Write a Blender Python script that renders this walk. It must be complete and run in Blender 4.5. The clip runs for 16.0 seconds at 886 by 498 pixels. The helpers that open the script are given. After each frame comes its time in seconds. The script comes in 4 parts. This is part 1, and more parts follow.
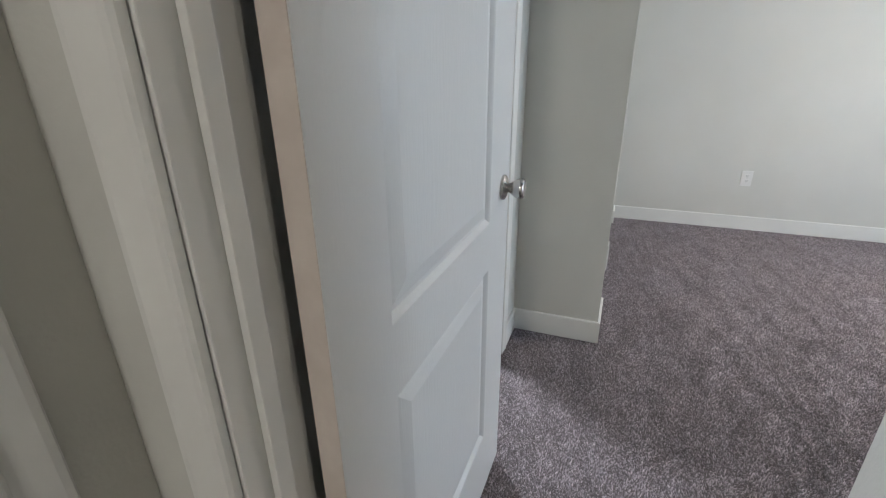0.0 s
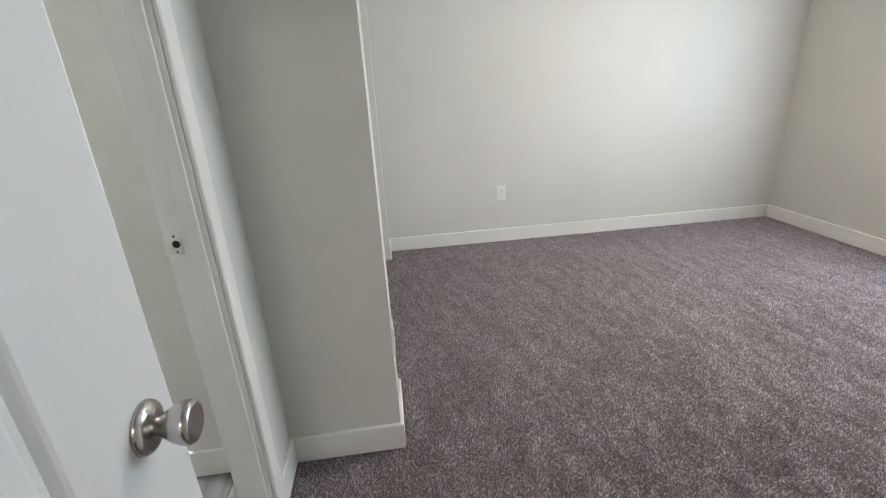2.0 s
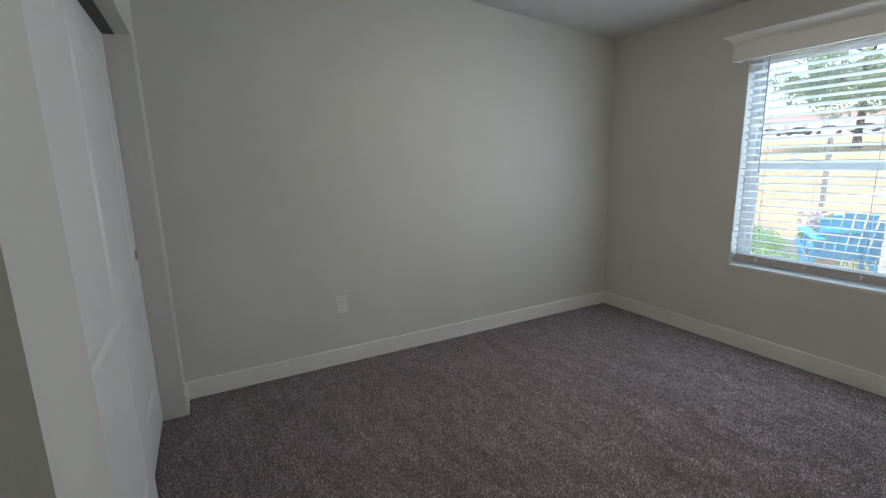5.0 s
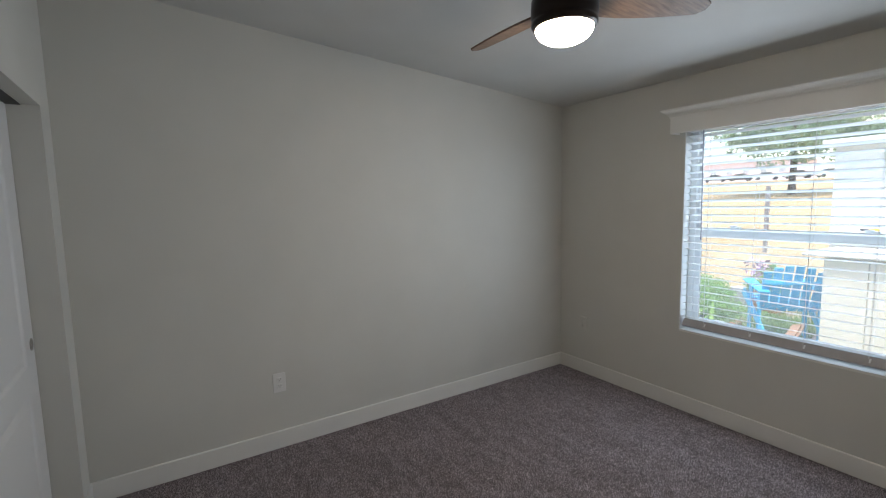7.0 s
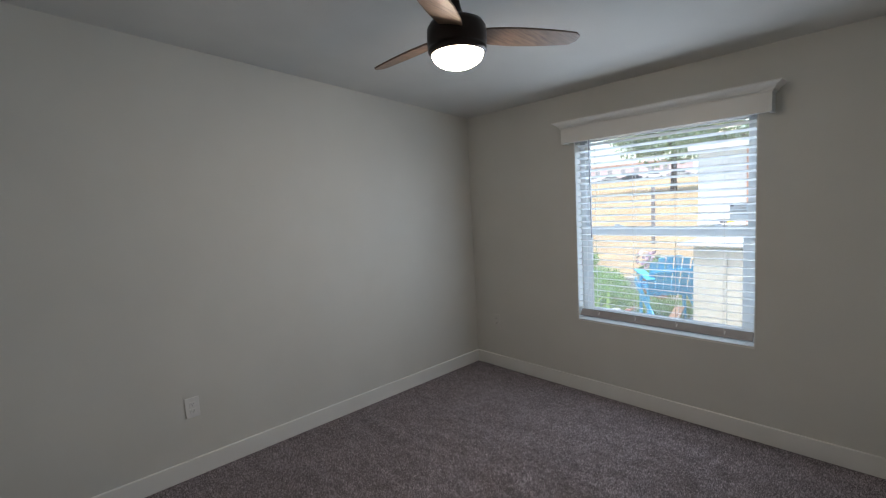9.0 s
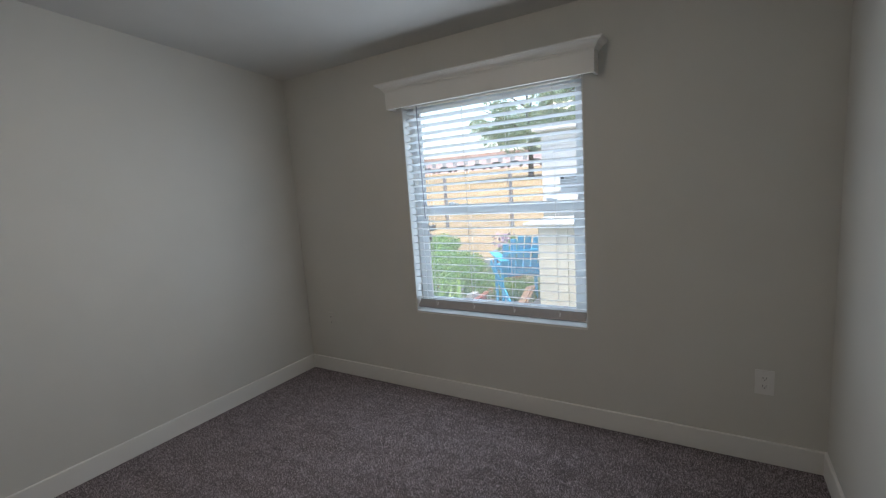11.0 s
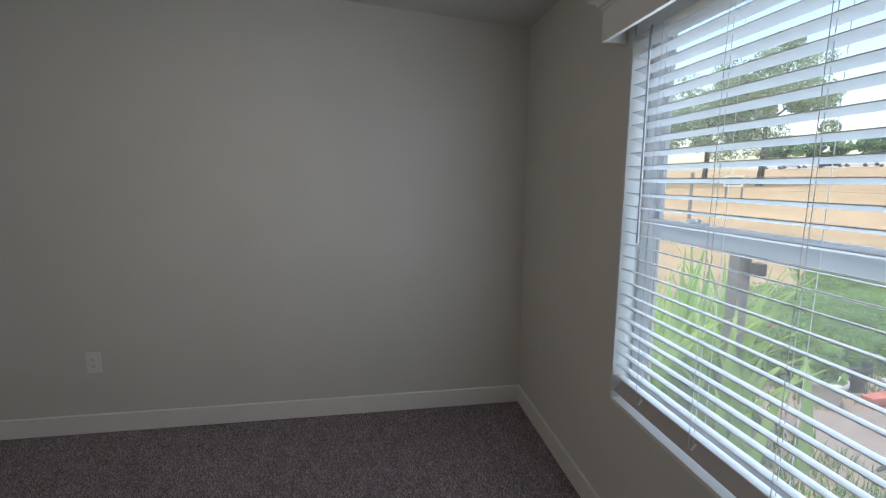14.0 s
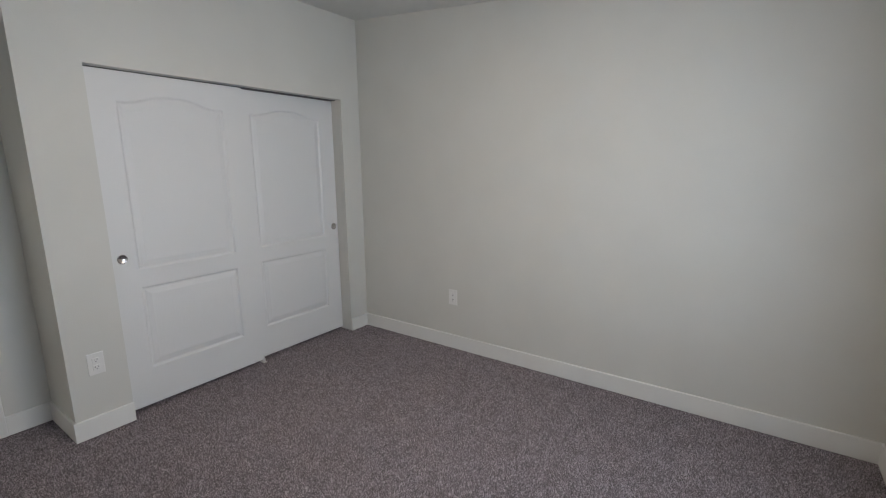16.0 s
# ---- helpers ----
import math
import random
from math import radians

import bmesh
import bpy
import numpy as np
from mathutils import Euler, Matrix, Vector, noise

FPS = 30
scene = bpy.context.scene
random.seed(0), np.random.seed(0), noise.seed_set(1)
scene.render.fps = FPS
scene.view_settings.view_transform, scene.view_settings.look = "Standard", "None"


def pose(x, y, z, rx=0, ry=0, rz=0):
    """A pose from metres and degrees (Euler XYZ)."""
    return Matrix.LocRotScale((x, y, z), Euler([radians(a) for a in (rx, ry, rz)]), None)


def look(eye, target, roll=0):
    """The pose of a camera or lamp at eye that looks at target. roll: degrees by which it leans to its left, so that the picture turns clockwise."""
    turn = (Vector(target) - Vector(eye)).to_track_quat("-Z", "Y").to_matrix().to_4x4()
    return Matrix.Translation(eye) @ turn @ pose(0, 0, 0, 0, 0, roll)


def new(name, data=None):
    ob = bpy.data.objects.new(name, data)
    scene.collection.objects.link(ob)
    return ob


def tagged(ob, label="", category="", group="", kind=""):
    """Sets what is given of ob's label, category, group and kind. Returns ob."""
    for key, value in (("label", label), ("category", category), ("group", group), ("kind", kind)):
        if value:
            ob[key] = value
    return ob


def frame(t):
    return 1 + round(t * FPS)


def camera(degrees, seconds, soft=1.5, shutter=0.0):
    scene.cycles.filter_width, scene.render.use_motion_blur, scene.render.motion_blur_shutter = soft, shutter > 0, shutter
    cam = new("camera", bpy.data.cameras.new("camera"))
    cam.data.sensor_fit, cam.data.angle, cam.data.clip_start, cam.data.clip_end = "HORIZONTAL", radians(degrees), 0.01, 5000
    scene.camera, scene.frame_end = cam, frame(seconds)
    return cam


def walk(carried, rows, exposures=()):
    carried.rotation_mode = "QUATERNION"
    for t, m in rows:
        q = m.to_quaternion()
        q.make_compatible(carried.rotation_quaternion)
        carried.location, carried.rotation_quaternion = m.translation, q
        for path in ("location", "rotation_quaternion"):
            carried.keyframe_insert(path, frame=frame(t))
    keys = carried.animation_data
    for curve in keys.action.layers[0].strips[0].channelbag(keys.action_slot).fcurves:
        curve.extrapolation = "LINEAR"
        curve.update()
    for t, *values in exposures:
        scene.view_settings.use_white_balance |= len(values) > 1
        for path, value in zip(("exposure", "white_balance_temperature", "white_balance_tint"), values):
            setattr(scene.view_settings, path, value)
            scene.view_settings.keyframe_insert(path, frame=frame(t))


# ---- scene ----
cam = camera(89.7, 16.0, soft=1.2)
PATH = [
    (0, (-3.558, -4.289, 1.256), (-4.25, -2.56, 0.527), -0.6),
    (0.5, (-3.522, -4.177, 1.268), (-3.982, -2.373, 0.537), -1.2),
    (1, (-3.498, -3.969, 1.302), (-3.719, -2.125, 0.56), -2.2),
    (1.5, (-3.471, -3.847, 1.322), (-3.46, -1.984, 0.595), -3.7),
    (2, (-3.522, -3.642, 1.347), (-3.308, -1.781, 0.646), -3.1),
    (2.5, (-3.515, -3.493, 1.36), (-3.184, -1.638, 0.688), -2.6),
    (3, (-3.394, -3.447, 1.314), (-2.983, -1.579, 0.729), -2.5),
    (3.5, (-3.362, -3.321, 1.322), (-2.777, -1.488, 0.774), -2.3),
    (4, (-3.363, -3.14, 1.356), (-2.591, -1.364, 0.857), -2.5),
    (4.5, (-3.352, -3.018, 1.372), (-2.47, -1.277, 0.933), -2.2),
    (4.6, (-3.357, -2.997, 1.376), (-2.466, -1.259, 0.948), -2.0),
    (7, (-3.155, -2.896, 1.562), (-2.087, -1.219, 1.354), -1.2),
    (7.5, (-3.187, -2.927, 1.597), (-2.06, -1.284, 1.419), -1.7),
    (8, (-3.194, -2.975, 1.599), (-2.008, -1.373, 1.428), -2.5),
    (8.5, (-3.194, -2.978, 1.596), (-1.931, -1.438, 1.418), -2.9),
    (9, (-3.197, -3.012, 1.587), (-1.845, -1.551, 1.389), -3.2),
    (9.5, (-3.15, -3.026, 1.597), (-1.661, -1.717, 1.337), -4.0),
    (10, (-2.997, -3.0, 1.544), (-1.355, -1.898, 1.25), -4.2),
    (10.2, (-2.911, -3.012, 1.494), (-1.218, -1.986, 1.212), -4.1),
    (12.5, (-1.758, -2.792, 1.473), (-0.221, -1.545, 1.182), -1.4),
    (13, (-1.465, -2.8, 1.464), (-0.301, -1.199, 1.18), -0.5),
    (13.5, (-1.193, -2.816, 1.477), (-0.408, -1.001, 1.176), -0.0),
    (14, (-0.952, -2.738, 1.488), (-0.646, -0.785, 1.184), 0.2),
    (14.5, (-0.809, -2.706, 1.486), (-1.075, -0.745, 1.195), 1.0),
    (15, (-0.645, -2.7, 1.492), (-1.459, -0.911, 1.123), 0.6),
    (15.5, (-0.637, -2.78, 1.5), (-1.657, -1.106, 1.102), -0.2),
    (16, (-0.626, -2.879, 1.497), (-1.763, -1.276, 1.122), -0.5),
]
walk(cam, [(t, look(eye, target, roll)) for t, eye, target, roll in PATH],
     exposures=[(0.0, 3.42, 5980, 10), (1.0, 3.65, 6280, 10), (2.0, 3.55, 6280, 10), (2.5, 2.88, 6250, 11), (3.5, 2.64, 6250, 10), (4.5, 2.17, 6150, 9), (7.0, 2.1, 6300, 11), (8.5, 2.08, 6250, 12), (9.0, 1.97, 6250, 12), (9.5, 1.86, 6300, 12), (10.0, 1.9, 6350, 12), (12.5, 1.52, 6150, 12), (13.5, 1.48, 6200, 12), (14.5, 1.7, 6350, 15), (15.0, 2.52, 6350, 16), (16.0, 2.65, 6300, 13)])

SKY_STRENGTH, SUN_STRENGTH = 0.128, 1.65

world = bpy.data.worlds.new("sky")
scene.world = world
world.use_nodes = True
wn = world.node_tree.nodes
sky = wn.new("ShaderNodeTexSky")
sky.sky_type, sky.sun_disc = "NISHITA", False
sky.sun_elevation, sky.sun_rotation = radians(72), radians(235)
sky.air_density, sky.dust_density, sky.ozone_density = 1.3, 2.0, 0.4
wn["Background"].inputs["Strength"].default_value = SKY_STRENGTH
world.node_tree.links.new(sky.outputs["Color"], wn["Background"].inputs["Color"])
sun = new("sun", bpy.data.lights.new("sun", "SUN"))
sun.data.energy, sun.data.angle, sun.data.color = SUN_STRENGTH, radians(12), (1.0, 0.96, 0.9)
sun.matrix_world = look((-11, -7.7, 40), (0, 0, 0))
# area lamps added in the window's opening for sky light: behind the blind's slats, and past them into the room
for place, watts, tint in ((0.078, 2.6, (0.62, 0.81, 1.0)), (-0.004, 3.7, (0.81, 0.905, 1.0))):
    day = new("daylight_standin", bpy.data.lights.new("daylight_standin", "AREA"))
    day.data.shape, day.data.size, day.data.size_y = "RECTANGLE", 1.16, 1.28
    day.data.energy, day.data.color = watts, tint
    day.matrix_world = look((place, -1.734, 1.29), (-1.0, -1.734, 1.29))


# ---------------- materials ----------------
def mat(name, c1, c2=None, scale=8.0, rough=0.6, bump=0.0, bscale=120.0, metal=0.0, big=0.0, bigscale=1.2, emit=None, stretch=None,
        spec=0.5, detail=5.0, rand=0.0, dist=0.004):
    m = bpy.data.materials.new(name)
    m.use_nodes = True
    n, l = m.node_tree.nodes, m.node_tree.links
    b = n["Principled BSDF"]
    b.inputs["Roughness"].default_value = rough
    b.inputs["Metallic"].default_value = metal
    b.inputs["Specular IOR Level"].default_value = spec
    co = n.new("ShaderNodeTexCoord")
    src = co.outputs["Object"]
    if stretch:
        mp = n.new("ShaderNodeMapping")
        mp.inputs["Scale"].default_value = stretch
        l.new(src, mp.inputs["Vector"])
        src = mp.outputs["Vector"]
    c2 = c2 or tuple(v * 0.9 for v in c1)
    tx = n.new("ShaderNodeTexNoise")
    tx.inputs["Scale"].default_value, tx.inputs["Detail"].default_value = scale, detail
    l.new(src, tx.inputs["Vector"])
    ramp = n.new("ShaderNodeMapRange")
    ramp.inputs["From Min"].default_value, ramp.inputs["From Max"].default_value = 0.3, 0.7
    l.new(tx.outputs["Fac"], ramp.inputs["Value"])
    mix = n.new("ShaderNodeMix")
    mix.data_type = "RGBA"
    mix.inputs["A"].default_value, mix.inputs["B"].default_value = (*c1, 1), (*c2, 1)
    l.new(ramp.outputs["Result"], mix.inputs["Factor"])
    out = mix.outputs["Result"]
    if big:
        t2 = n.new("ShaderNodeTexNoise")
        t2.inputs["Scale"].default_value, t2.inputs["Detail"].default_value = bigscale, 3
        l.new(co.outputs["Object"], t2.inputs["Vector"])
        r2 = n.new("ShaderNodeMapRange")
        r2.inputs["From Min"].default_value, r2.inputs["From Max"].default_value = 0.3, 0.7
        r2.inputs["To Min"].default_value, r2.inputs["To Max"].default_value = 1 - big, 1 + big
        l.new(t2.outputs["Fac"], r2.inputs["Value"])
        hs = n.new("ShaderNodeHueSaturation")
        l.new(out, hs.inputs["Color"])
        l.new(r2.outputs["Result"], hs.inputs["Value"])
        out = hs.outputs["Color"]
    if rand:
        oi = n.new("ShaderNodeObjectInfo") if rand > 0 else n.new("ShaderNodeNewGeometry")
        r3 = n.new("ShaderNodeMapRange")
        r3.inputs["To Min"].default_value, r3.inputs["To Max"].default_value = 1 - abs(rand), 1 + abs(rand)
        l.new(oi.outputs["Random"] if rand > 0 else oi.outputs["Random Per Island"], r3.inputs["Value"])
        h3 = n.new("ShaderNodeHueSaturation")
        l.new(out, h3.inputs["Color"])
        l.new(r3.outputs["Result"], h3.inputs["Value"])
        out = h3.outputs["Color"]
    l.new(out, b.inputs["Base Color"])
    rr = n.new("ShaderNodeMapRange")
    rr.inputs["To Min"].default_value, rr.inputs["To Max"].default_value = max(rough - 0.07, 0.02), min(rough + 0.07, 1)
    l.new(tx.outputs["Fac"], rr.inputs["Value"])
    l.new(rr.outputs["Result"], b.inputs["Roughness"])
    if bump:
        t4 = n.new("ShaderNodeTexNoise")
        t4.inputs["Scale"].default_value, t4.inputs["Detail"].default_value = bscale, 4
        l.new(src, t4.inputs["Vector"])
        bp = n.new("ShaderNodeBump")
        bp.inputs["Strength"].default_value, bp.inputs["Distance"].default_value = bump, dist
        l.new(t4.outputs["Fac"], bp.inputs["Height"])
        l.new(bp.outputs["Normal"], b.inputs["Normal"])
    if emit:
        b.inputs["Emission Color"].default_value, b.inputs["Emission Strength"].default_value = (*emit[0], 1), emit[1]
    return m


def glass_mat(name, tint=(1, 1, 1), rough=0.0, haze=0.0):
    m = bpy.data.materials.new(name)
    m.use_nodes = True
    b = m.node_tree.nodes["Principled BSDF"]
    b.inputs["Base Color"].default_value = (*tint, 1)
    b.inputs["Transmission Weight"].default_value, b.inputs["Roughness"].default_value, b.inputs["IOR"].default_value = 1.0, rough, 1.3
    # pale haze over the view, mixed into the glass as translucent white
    if haze:
        n, l = m.node_tree.nodes, m.node_tree.links
        d, mx, tx, mr, co = n.new("ShaderNodeBsdfTranslucent"), n.new("ShaderNodeMixShader"), n.new("ShaderNodeTexNoise"), n.new("ShaderNodeMapRange"), n.new("ShaderNodeTexCoord")
        d.inputs["Color"].default_value = (0.8, 0.8, 0.78, 1)
        tx.inputs["Scale"].default_value = 6
        l.new(co.outputs["Object"], tx.inputs["Vector"])
        mr.inputs["To Min"].default_value, mr.inputs["To Max"].default_value = haze * 0.6, haze * 1.4
        l.new(tx.outputs["Fac"], mr.inputs["Value"])
        l.new(mr.outputs["Result"], mx.inputs["Fac"])
        l.new(b.outputs["BSDF"], mx.inputs[1])
        l.new(d.outputs["BSDF"], mx.inputs[2])
        l.new(mx.outputs["Shader"], n["Material Output"].inputs["Surface"])
    return m


WALL = mat("wall_paint", (0.60, 0.592, 0.55), (0.58, 0.572, 0.53), 3, 0.62, 0.16, 160, big=0.015, spec=0.35, dist=0.003)
CEIL = mat("ceiling_paint", (0.62, 0.615, 0.59), (0.59, 0.585, 0.56), 3, 0.8, 0.25, 90, big=0.02, spec=0.2)
TRIM = mat("trim_paint", (0.73, 0.722, 0.69), (0.705, 0.697, 0.665), 5, 0.42, 0.04, 60, spec=0.45)
DOOR = mat("door_paint", (0.68, 0.68, 0.67), (0.66, 0.66, 0.65), 5, 0.45, 0.12, 1.0, spec=0.45, stretch=(260, 260, 14))
DOOREDGE = mat("door_edge_wood", (0.68, 0.60, 0.535), (0.62, 0.54, 0.48), 30, 0.6, 0.1, 200)
VINYL = mat("white_vinyl", (0.8, 0.82, 0.83), (0.77, 0.79, 0.8), 4, 0.35, spec=0.5)
SLAT = mat("blind_slat", (0.8, 0.8, 0.79), (0.76, 0.76, 0.75), 20, 0.38, 0.03, 300, spec=0.5)
RAILG = mat("blind_rail", (0.44, 0.41, 0.395), (0.40, 0.375, 0.36), 20, 0.45)
CORD = mat("cord", (0.75, 0.75, 0.73), rough=0.8)
WAND = mat("wand_plastic", (0.32, 0.33, 0.37), (0.28, 0.29, 0.33), 30, 0.25)
# both panes carry a painted haze, stronger in the lower sash
GLASS = glass_mat("window_glass", (0.97, 0.99, 0.985), haze=0.07)
HAZED = glass_mat("window_glass_hazed", (0.97, 0.99, 0.985), haze=0.16)
PLATE = mat("outlet_plastic", (0.72, 0.712, 0.69), (0.70, 0.692, 0.67), 20, 0.3)
PAINTED = mat("painted_plate", (0.60, 0.592, 0.552), (0.58, 0.572, 0.532), 20, 0.45)
DARK = mat("dark_slot", (0.02, 0.02, 0.02), rough=0.7)
NICKEL = mat("satin_nickel", (0.56, 0.54, 0.52), (0.52, 0.50, 0.485), 1, 0.24, 0.015, 1, metal=1.0, stretch=(30, 400, 400))
DARKMETAL = mat("dark_track", (0.07, 0.065, 0.06), rough=0.5, metal=0.6)
BRONZE = mat("fan_bronze", (0.035, 0.024, 0.02), (0.025, 0.018, 0.015), 12, 0.32, metal=0.7)
BLADE = mat("fan_blade_wood", (0.27, 0.18, 0.12), (0.14, 0.09, 0.062), 1, 0.5, 0.1, 1, stretch=(5, 90, 90))
BOWL = mat("lamp_bowl", (0.95, 0.9, 0.82), rough=0.3, emit=((1.0, 0.82, 0.63), 19.0))
CARPETBASE = mat("carpet_backing", (0.16, 0.14, 0.143), (0.10, 0.088, 0.09), 300, 0.95, spec=0.1)
PILE = mat("carpet_pile", (0.43, 0.381, 0.406), (0.235, 0.208, 0.223), 80, 0.95, big=0.10, bigscale=11, rand=-0.45, spec=0.1, detail=2.5)
PLANK = mat("grey_vinyl_plank", (0.19, 0.185, 0.18), (0.06, 0.058, 0.057), 1, 0.45, 0.06, 1, stretch=(26, 2.2, 10), rand=0.28, detail=8)
PORCELAIN = mat("porcelain", (0.82, 0.82, 0.81), (0.8, 0.8, 0.79), 3, 0.12)
ACRYLIC = mat("shower_acrylic", (0.74, 0.79, 0.8), (0.72, 0.77, 0.78), 3, 0.22)
# glow of the assumed bathroom dome, which also brightens the recess wall
BATHLAMP = mat("lamp_dome", (0.95, 0.93, 0.9), rough=0.4, emit=((0.97, 0.985, 1.0), 27.0))
# glow of the added hall dome, set to brighten return wall and carpet
HALLFILL = mat("hall_fill_dome", (0.95, 0.93, 0.9), rough=0.4, emit=((1.0, 0.92, 0.82), 10.5))

# ---------------- building helpers ----------------
BASE = {}


def thing(name, base, label, category, group="", kind=""):
    ob = new(name)
    ob.location = base
    ob.empty_display_size = 0.05
    BASE[ob.name] = Vector(base)
    return tagged(ob, label, category, group, kind)


def part(name, bm, material, parent=None, label="", smooth=False):
    """One bmesh, given in world places, as one mesh object under its thing or part."""
    base = BASE.get(parent.name, Vector()) if parent else Vector()
    me = bpy.data.meshes.new(name)
    if base.length:
        bmesh.ops.translate(bm, vec=-base, verts=bm.verts)
    bmesh.ops.recalc_face_normals(bm, faces=bm.faces)
    if smooth:
        for f in bm.faces:
            f.smooth = True
    bm.to_mesh(me)
    bm.free()
    me.materials.append(material)
    ob = new(name, me)
    if parent:
        ob.parent = parent
        BASE[ob.name] = base
    if label:
        ob["label"] = label
    return ob


def box(bm, x0, y0, z0, x1, y1, z1, bevel=0.0, m=None):
    r = bmesh.ops.create_cube(bm, size=1, matrix=Matrix.Translation(((x0 + x1) / 2, (y0 + y1) / 2, (z0 + z1) / 2)) @ Matrix.Diagonal((abs(x1 - x0), abs(y1 - y0), abs(z1 - z0), 1)))
    vs = r["verts"]
    if bevel:
        es = list({e for v in vs for e in v.link_edges})
        out = bmesh.ops.bevel(bm, geom=es, offset=bevel, segments=2, profile=0.6, affect="EDGES")
        vs = out["verts"]
    if m is not None:
        bmesh.ops.transform(bm, matrix=m, verts=list(set(vs)))
    return bm


def boxes(*rows, bevel=0.0):
    bm = bmesh.new()
    for r in rows:
        box(bm, *r, bevel=bevel)
    return bm


def lathe(profile, m=None, steps=32):
    """A turned body round z from (radius, height) pairs."""
    bm = bmesh.new()
    rings = []
    for r, z in profile:
        rings.append([bm.verts.new((r * math.cos(2 * math.pi * i / steps), r * math.sin(2 * math.pi * i / steps), z)) for i in range(steps)])
    for a, b in zip(rings, rings[1:]):
        for i in range(steps):
            bm.faces.new((a[i], a[(i + 1) % steps], b[(i + 1) % steps], b[i]))
    for ring in (rings[0], rings[-1]):
        bm.faces.new(ring)
    bmesh.ops.remove_doubles(bm, verts=bm.verts, dist=1e-5)
    if m is not None:
        bmesh.ops.transform(bm, matrix=m, verts=bm.verts)
    return bm


def extrude(profile, a, b, u, v):
    """A moulding: the profile (p along u, q along v) swept from a to b."""
    bm = bmesh.new()
    a, b, u, v = Vector(a), Vector(b), Vector(u), Vector(v)
    ra = [bm.verts.new(a + u * p + v * q) for p, q in profile]
    rb = [bm.verts.new(b + u * p + v * q) for p, q in profile]
    k = len(profile)
    for i in range(k):
        bm.faces.new((ra[i], ra[(i + 1) % k], rb[(i + 1) % k], rb[i]))
    bm.faces.new(ra)
    bm.faces.new(rb[::-1])
    return bm


def tube(points, radius, steps=8):
    bm = bmesh.new()
    rings = []
    pts = [Vector(p) for p in points]
    for i, p in enumerate(pts):
        d = (pts[min(i + 1, len(pts) - 1)] - pts[max(i - 1, 0)]).normalized()
        q = d.to_track_quat("Z", "Y")
        r = radius[i] if isinstance(radius, (list, tuple)) else radius
        rings.append([bm.verts.new(p + q @ Vector((r * math.cos(2 * math.pi * k / steps), r * math.sin(2 * math.pi * k / steps), 0))) for k in range(steps)])
    for a, b in zip(rings, rings[1:]):
        for i in range(steps):
            bm.faces.new((a[i], a[(i + 1) % steps], b[(i + 1) % steps], b[i]))
    bm.faces.new(rings[0])
    bm.faces.new(rings[-1])
    return bm


def join(*bms):
    out = bmesh.new()
    for b in bms:
        me = bpy.data.meshes.new("t")
        b.to_mesh(me)
        b.free()
        out.from_mesh(me)
        bpy.data.meshes.remove(me)
    return out


def structure(name, bm, material, label, category="wall"):
    return tagged(part(name, bm, material), label, category, kind="structure")


# ---------------- plan ----------------
N, E, S, W = 0.006, 0.006, -3.427, -3.563        # faces of the bedroom's walls
RET, BATH = -2.236, -3.983                        # closet return, bathroom wall
VEST, ENTRY, HALL = -3.071, -3.952, -4.048         # entry recess east face, entry wall's two faces
CX0, CY0, CY1, CZ = -3.730, -1.957, -0.198, 2.032  # closet opening
WY0, WY1, WZ0, WZ1 = -2.335, -1.133, 0.602, 2.075 # window opening
BY0, BY1 = -3.24, -2.507                          # bathroom doorway
EX0, EX1 = -3.881, -3.11                          # entry doorway
DOOR_TOP = 2.03


def ceil_z(x):
    return 2.397 - 0.083 * x


def wall_run(bm, x0, y0, x1, y1, z0=0.0, z1=None):
    """A piece of wall on a rectangle of the plan; without z1 it reaches the sloped ceiling."""
    lo = [bm.verts.new((x, y, z0)) for x, y in ((x0, y0), (x1, y0), (x1, y1), (x0, y1))]
    hi = [bm.verts.new((v.co.x, v.co.y, ceil_z(v.co.x) if z1 is None else z1)) for v in lo]
    bm.faces.new(lo)
    bm.faces.new(hi)
    for i in range(4):
        j = (i + 1) % 4
        bm.faces.new((lo[i], lo[j], hi[j], hi[i]))
    return bm


def run(*rows):
    bm = bmesh.new()
    for r in rows:
        wall_run(bm, *r)
    return bm


XB0 = -6.1                                        # bathroom's west face
structure("wall_north", run((-4.46, N, 0.15, 0.13), (XB0 - 0.1, N, -4.46, 0.13)), WALL, "pale greige painted bedroom wall with light texture")
structure("wall_east", run((E, -4.2, 0.15, WY0), (E, WY1, 0.15, N), (E, WY0, 0.15, WY1, 0, WZ0), (E, WY0, 0.15, WY1, WZ1)), WALL, "pale greige painted wall around the window")
structure("wall_south", run((VEST, S - 0.11, E, S)), WALL, "pale greige painted bedroom wall")
structure("wall_recess_east", run((VEST, -4.2, VEST + 0.11, S - 0.11)), WALL, "pale greige wall of the entry recess")
structure("wall_closet", run((CX0, RET + 0.11, W, CY0), (CX0, CY1, W, N), (CX0, CY0, W, CY1, CZ)), WALL, "pale greige wall round the sliding closet opening")
structure("wall_return", run((-4.35, RET, W, RET + 0.11)), WALL, "pale greige return wall beside the bathroom doorway")
structure("wall_closet_back", run((-4.35, RET + 0.11, -4.25, N)), WALL, "pale wall between closet and bathroom")
structure("wall_bathroom", run((BATH - 0.11, BY1 + 0.0195, BATH, RET), (BATH - 0.11, ENTRY, BATH, BY0 - 0.0195), (BATH - 0.11, BY0 - 0.0195, BATH, BY1 + 0.0195, DOOR_TOP + 0.01)), WALL, "pale greige wall with the bathroom doorway")
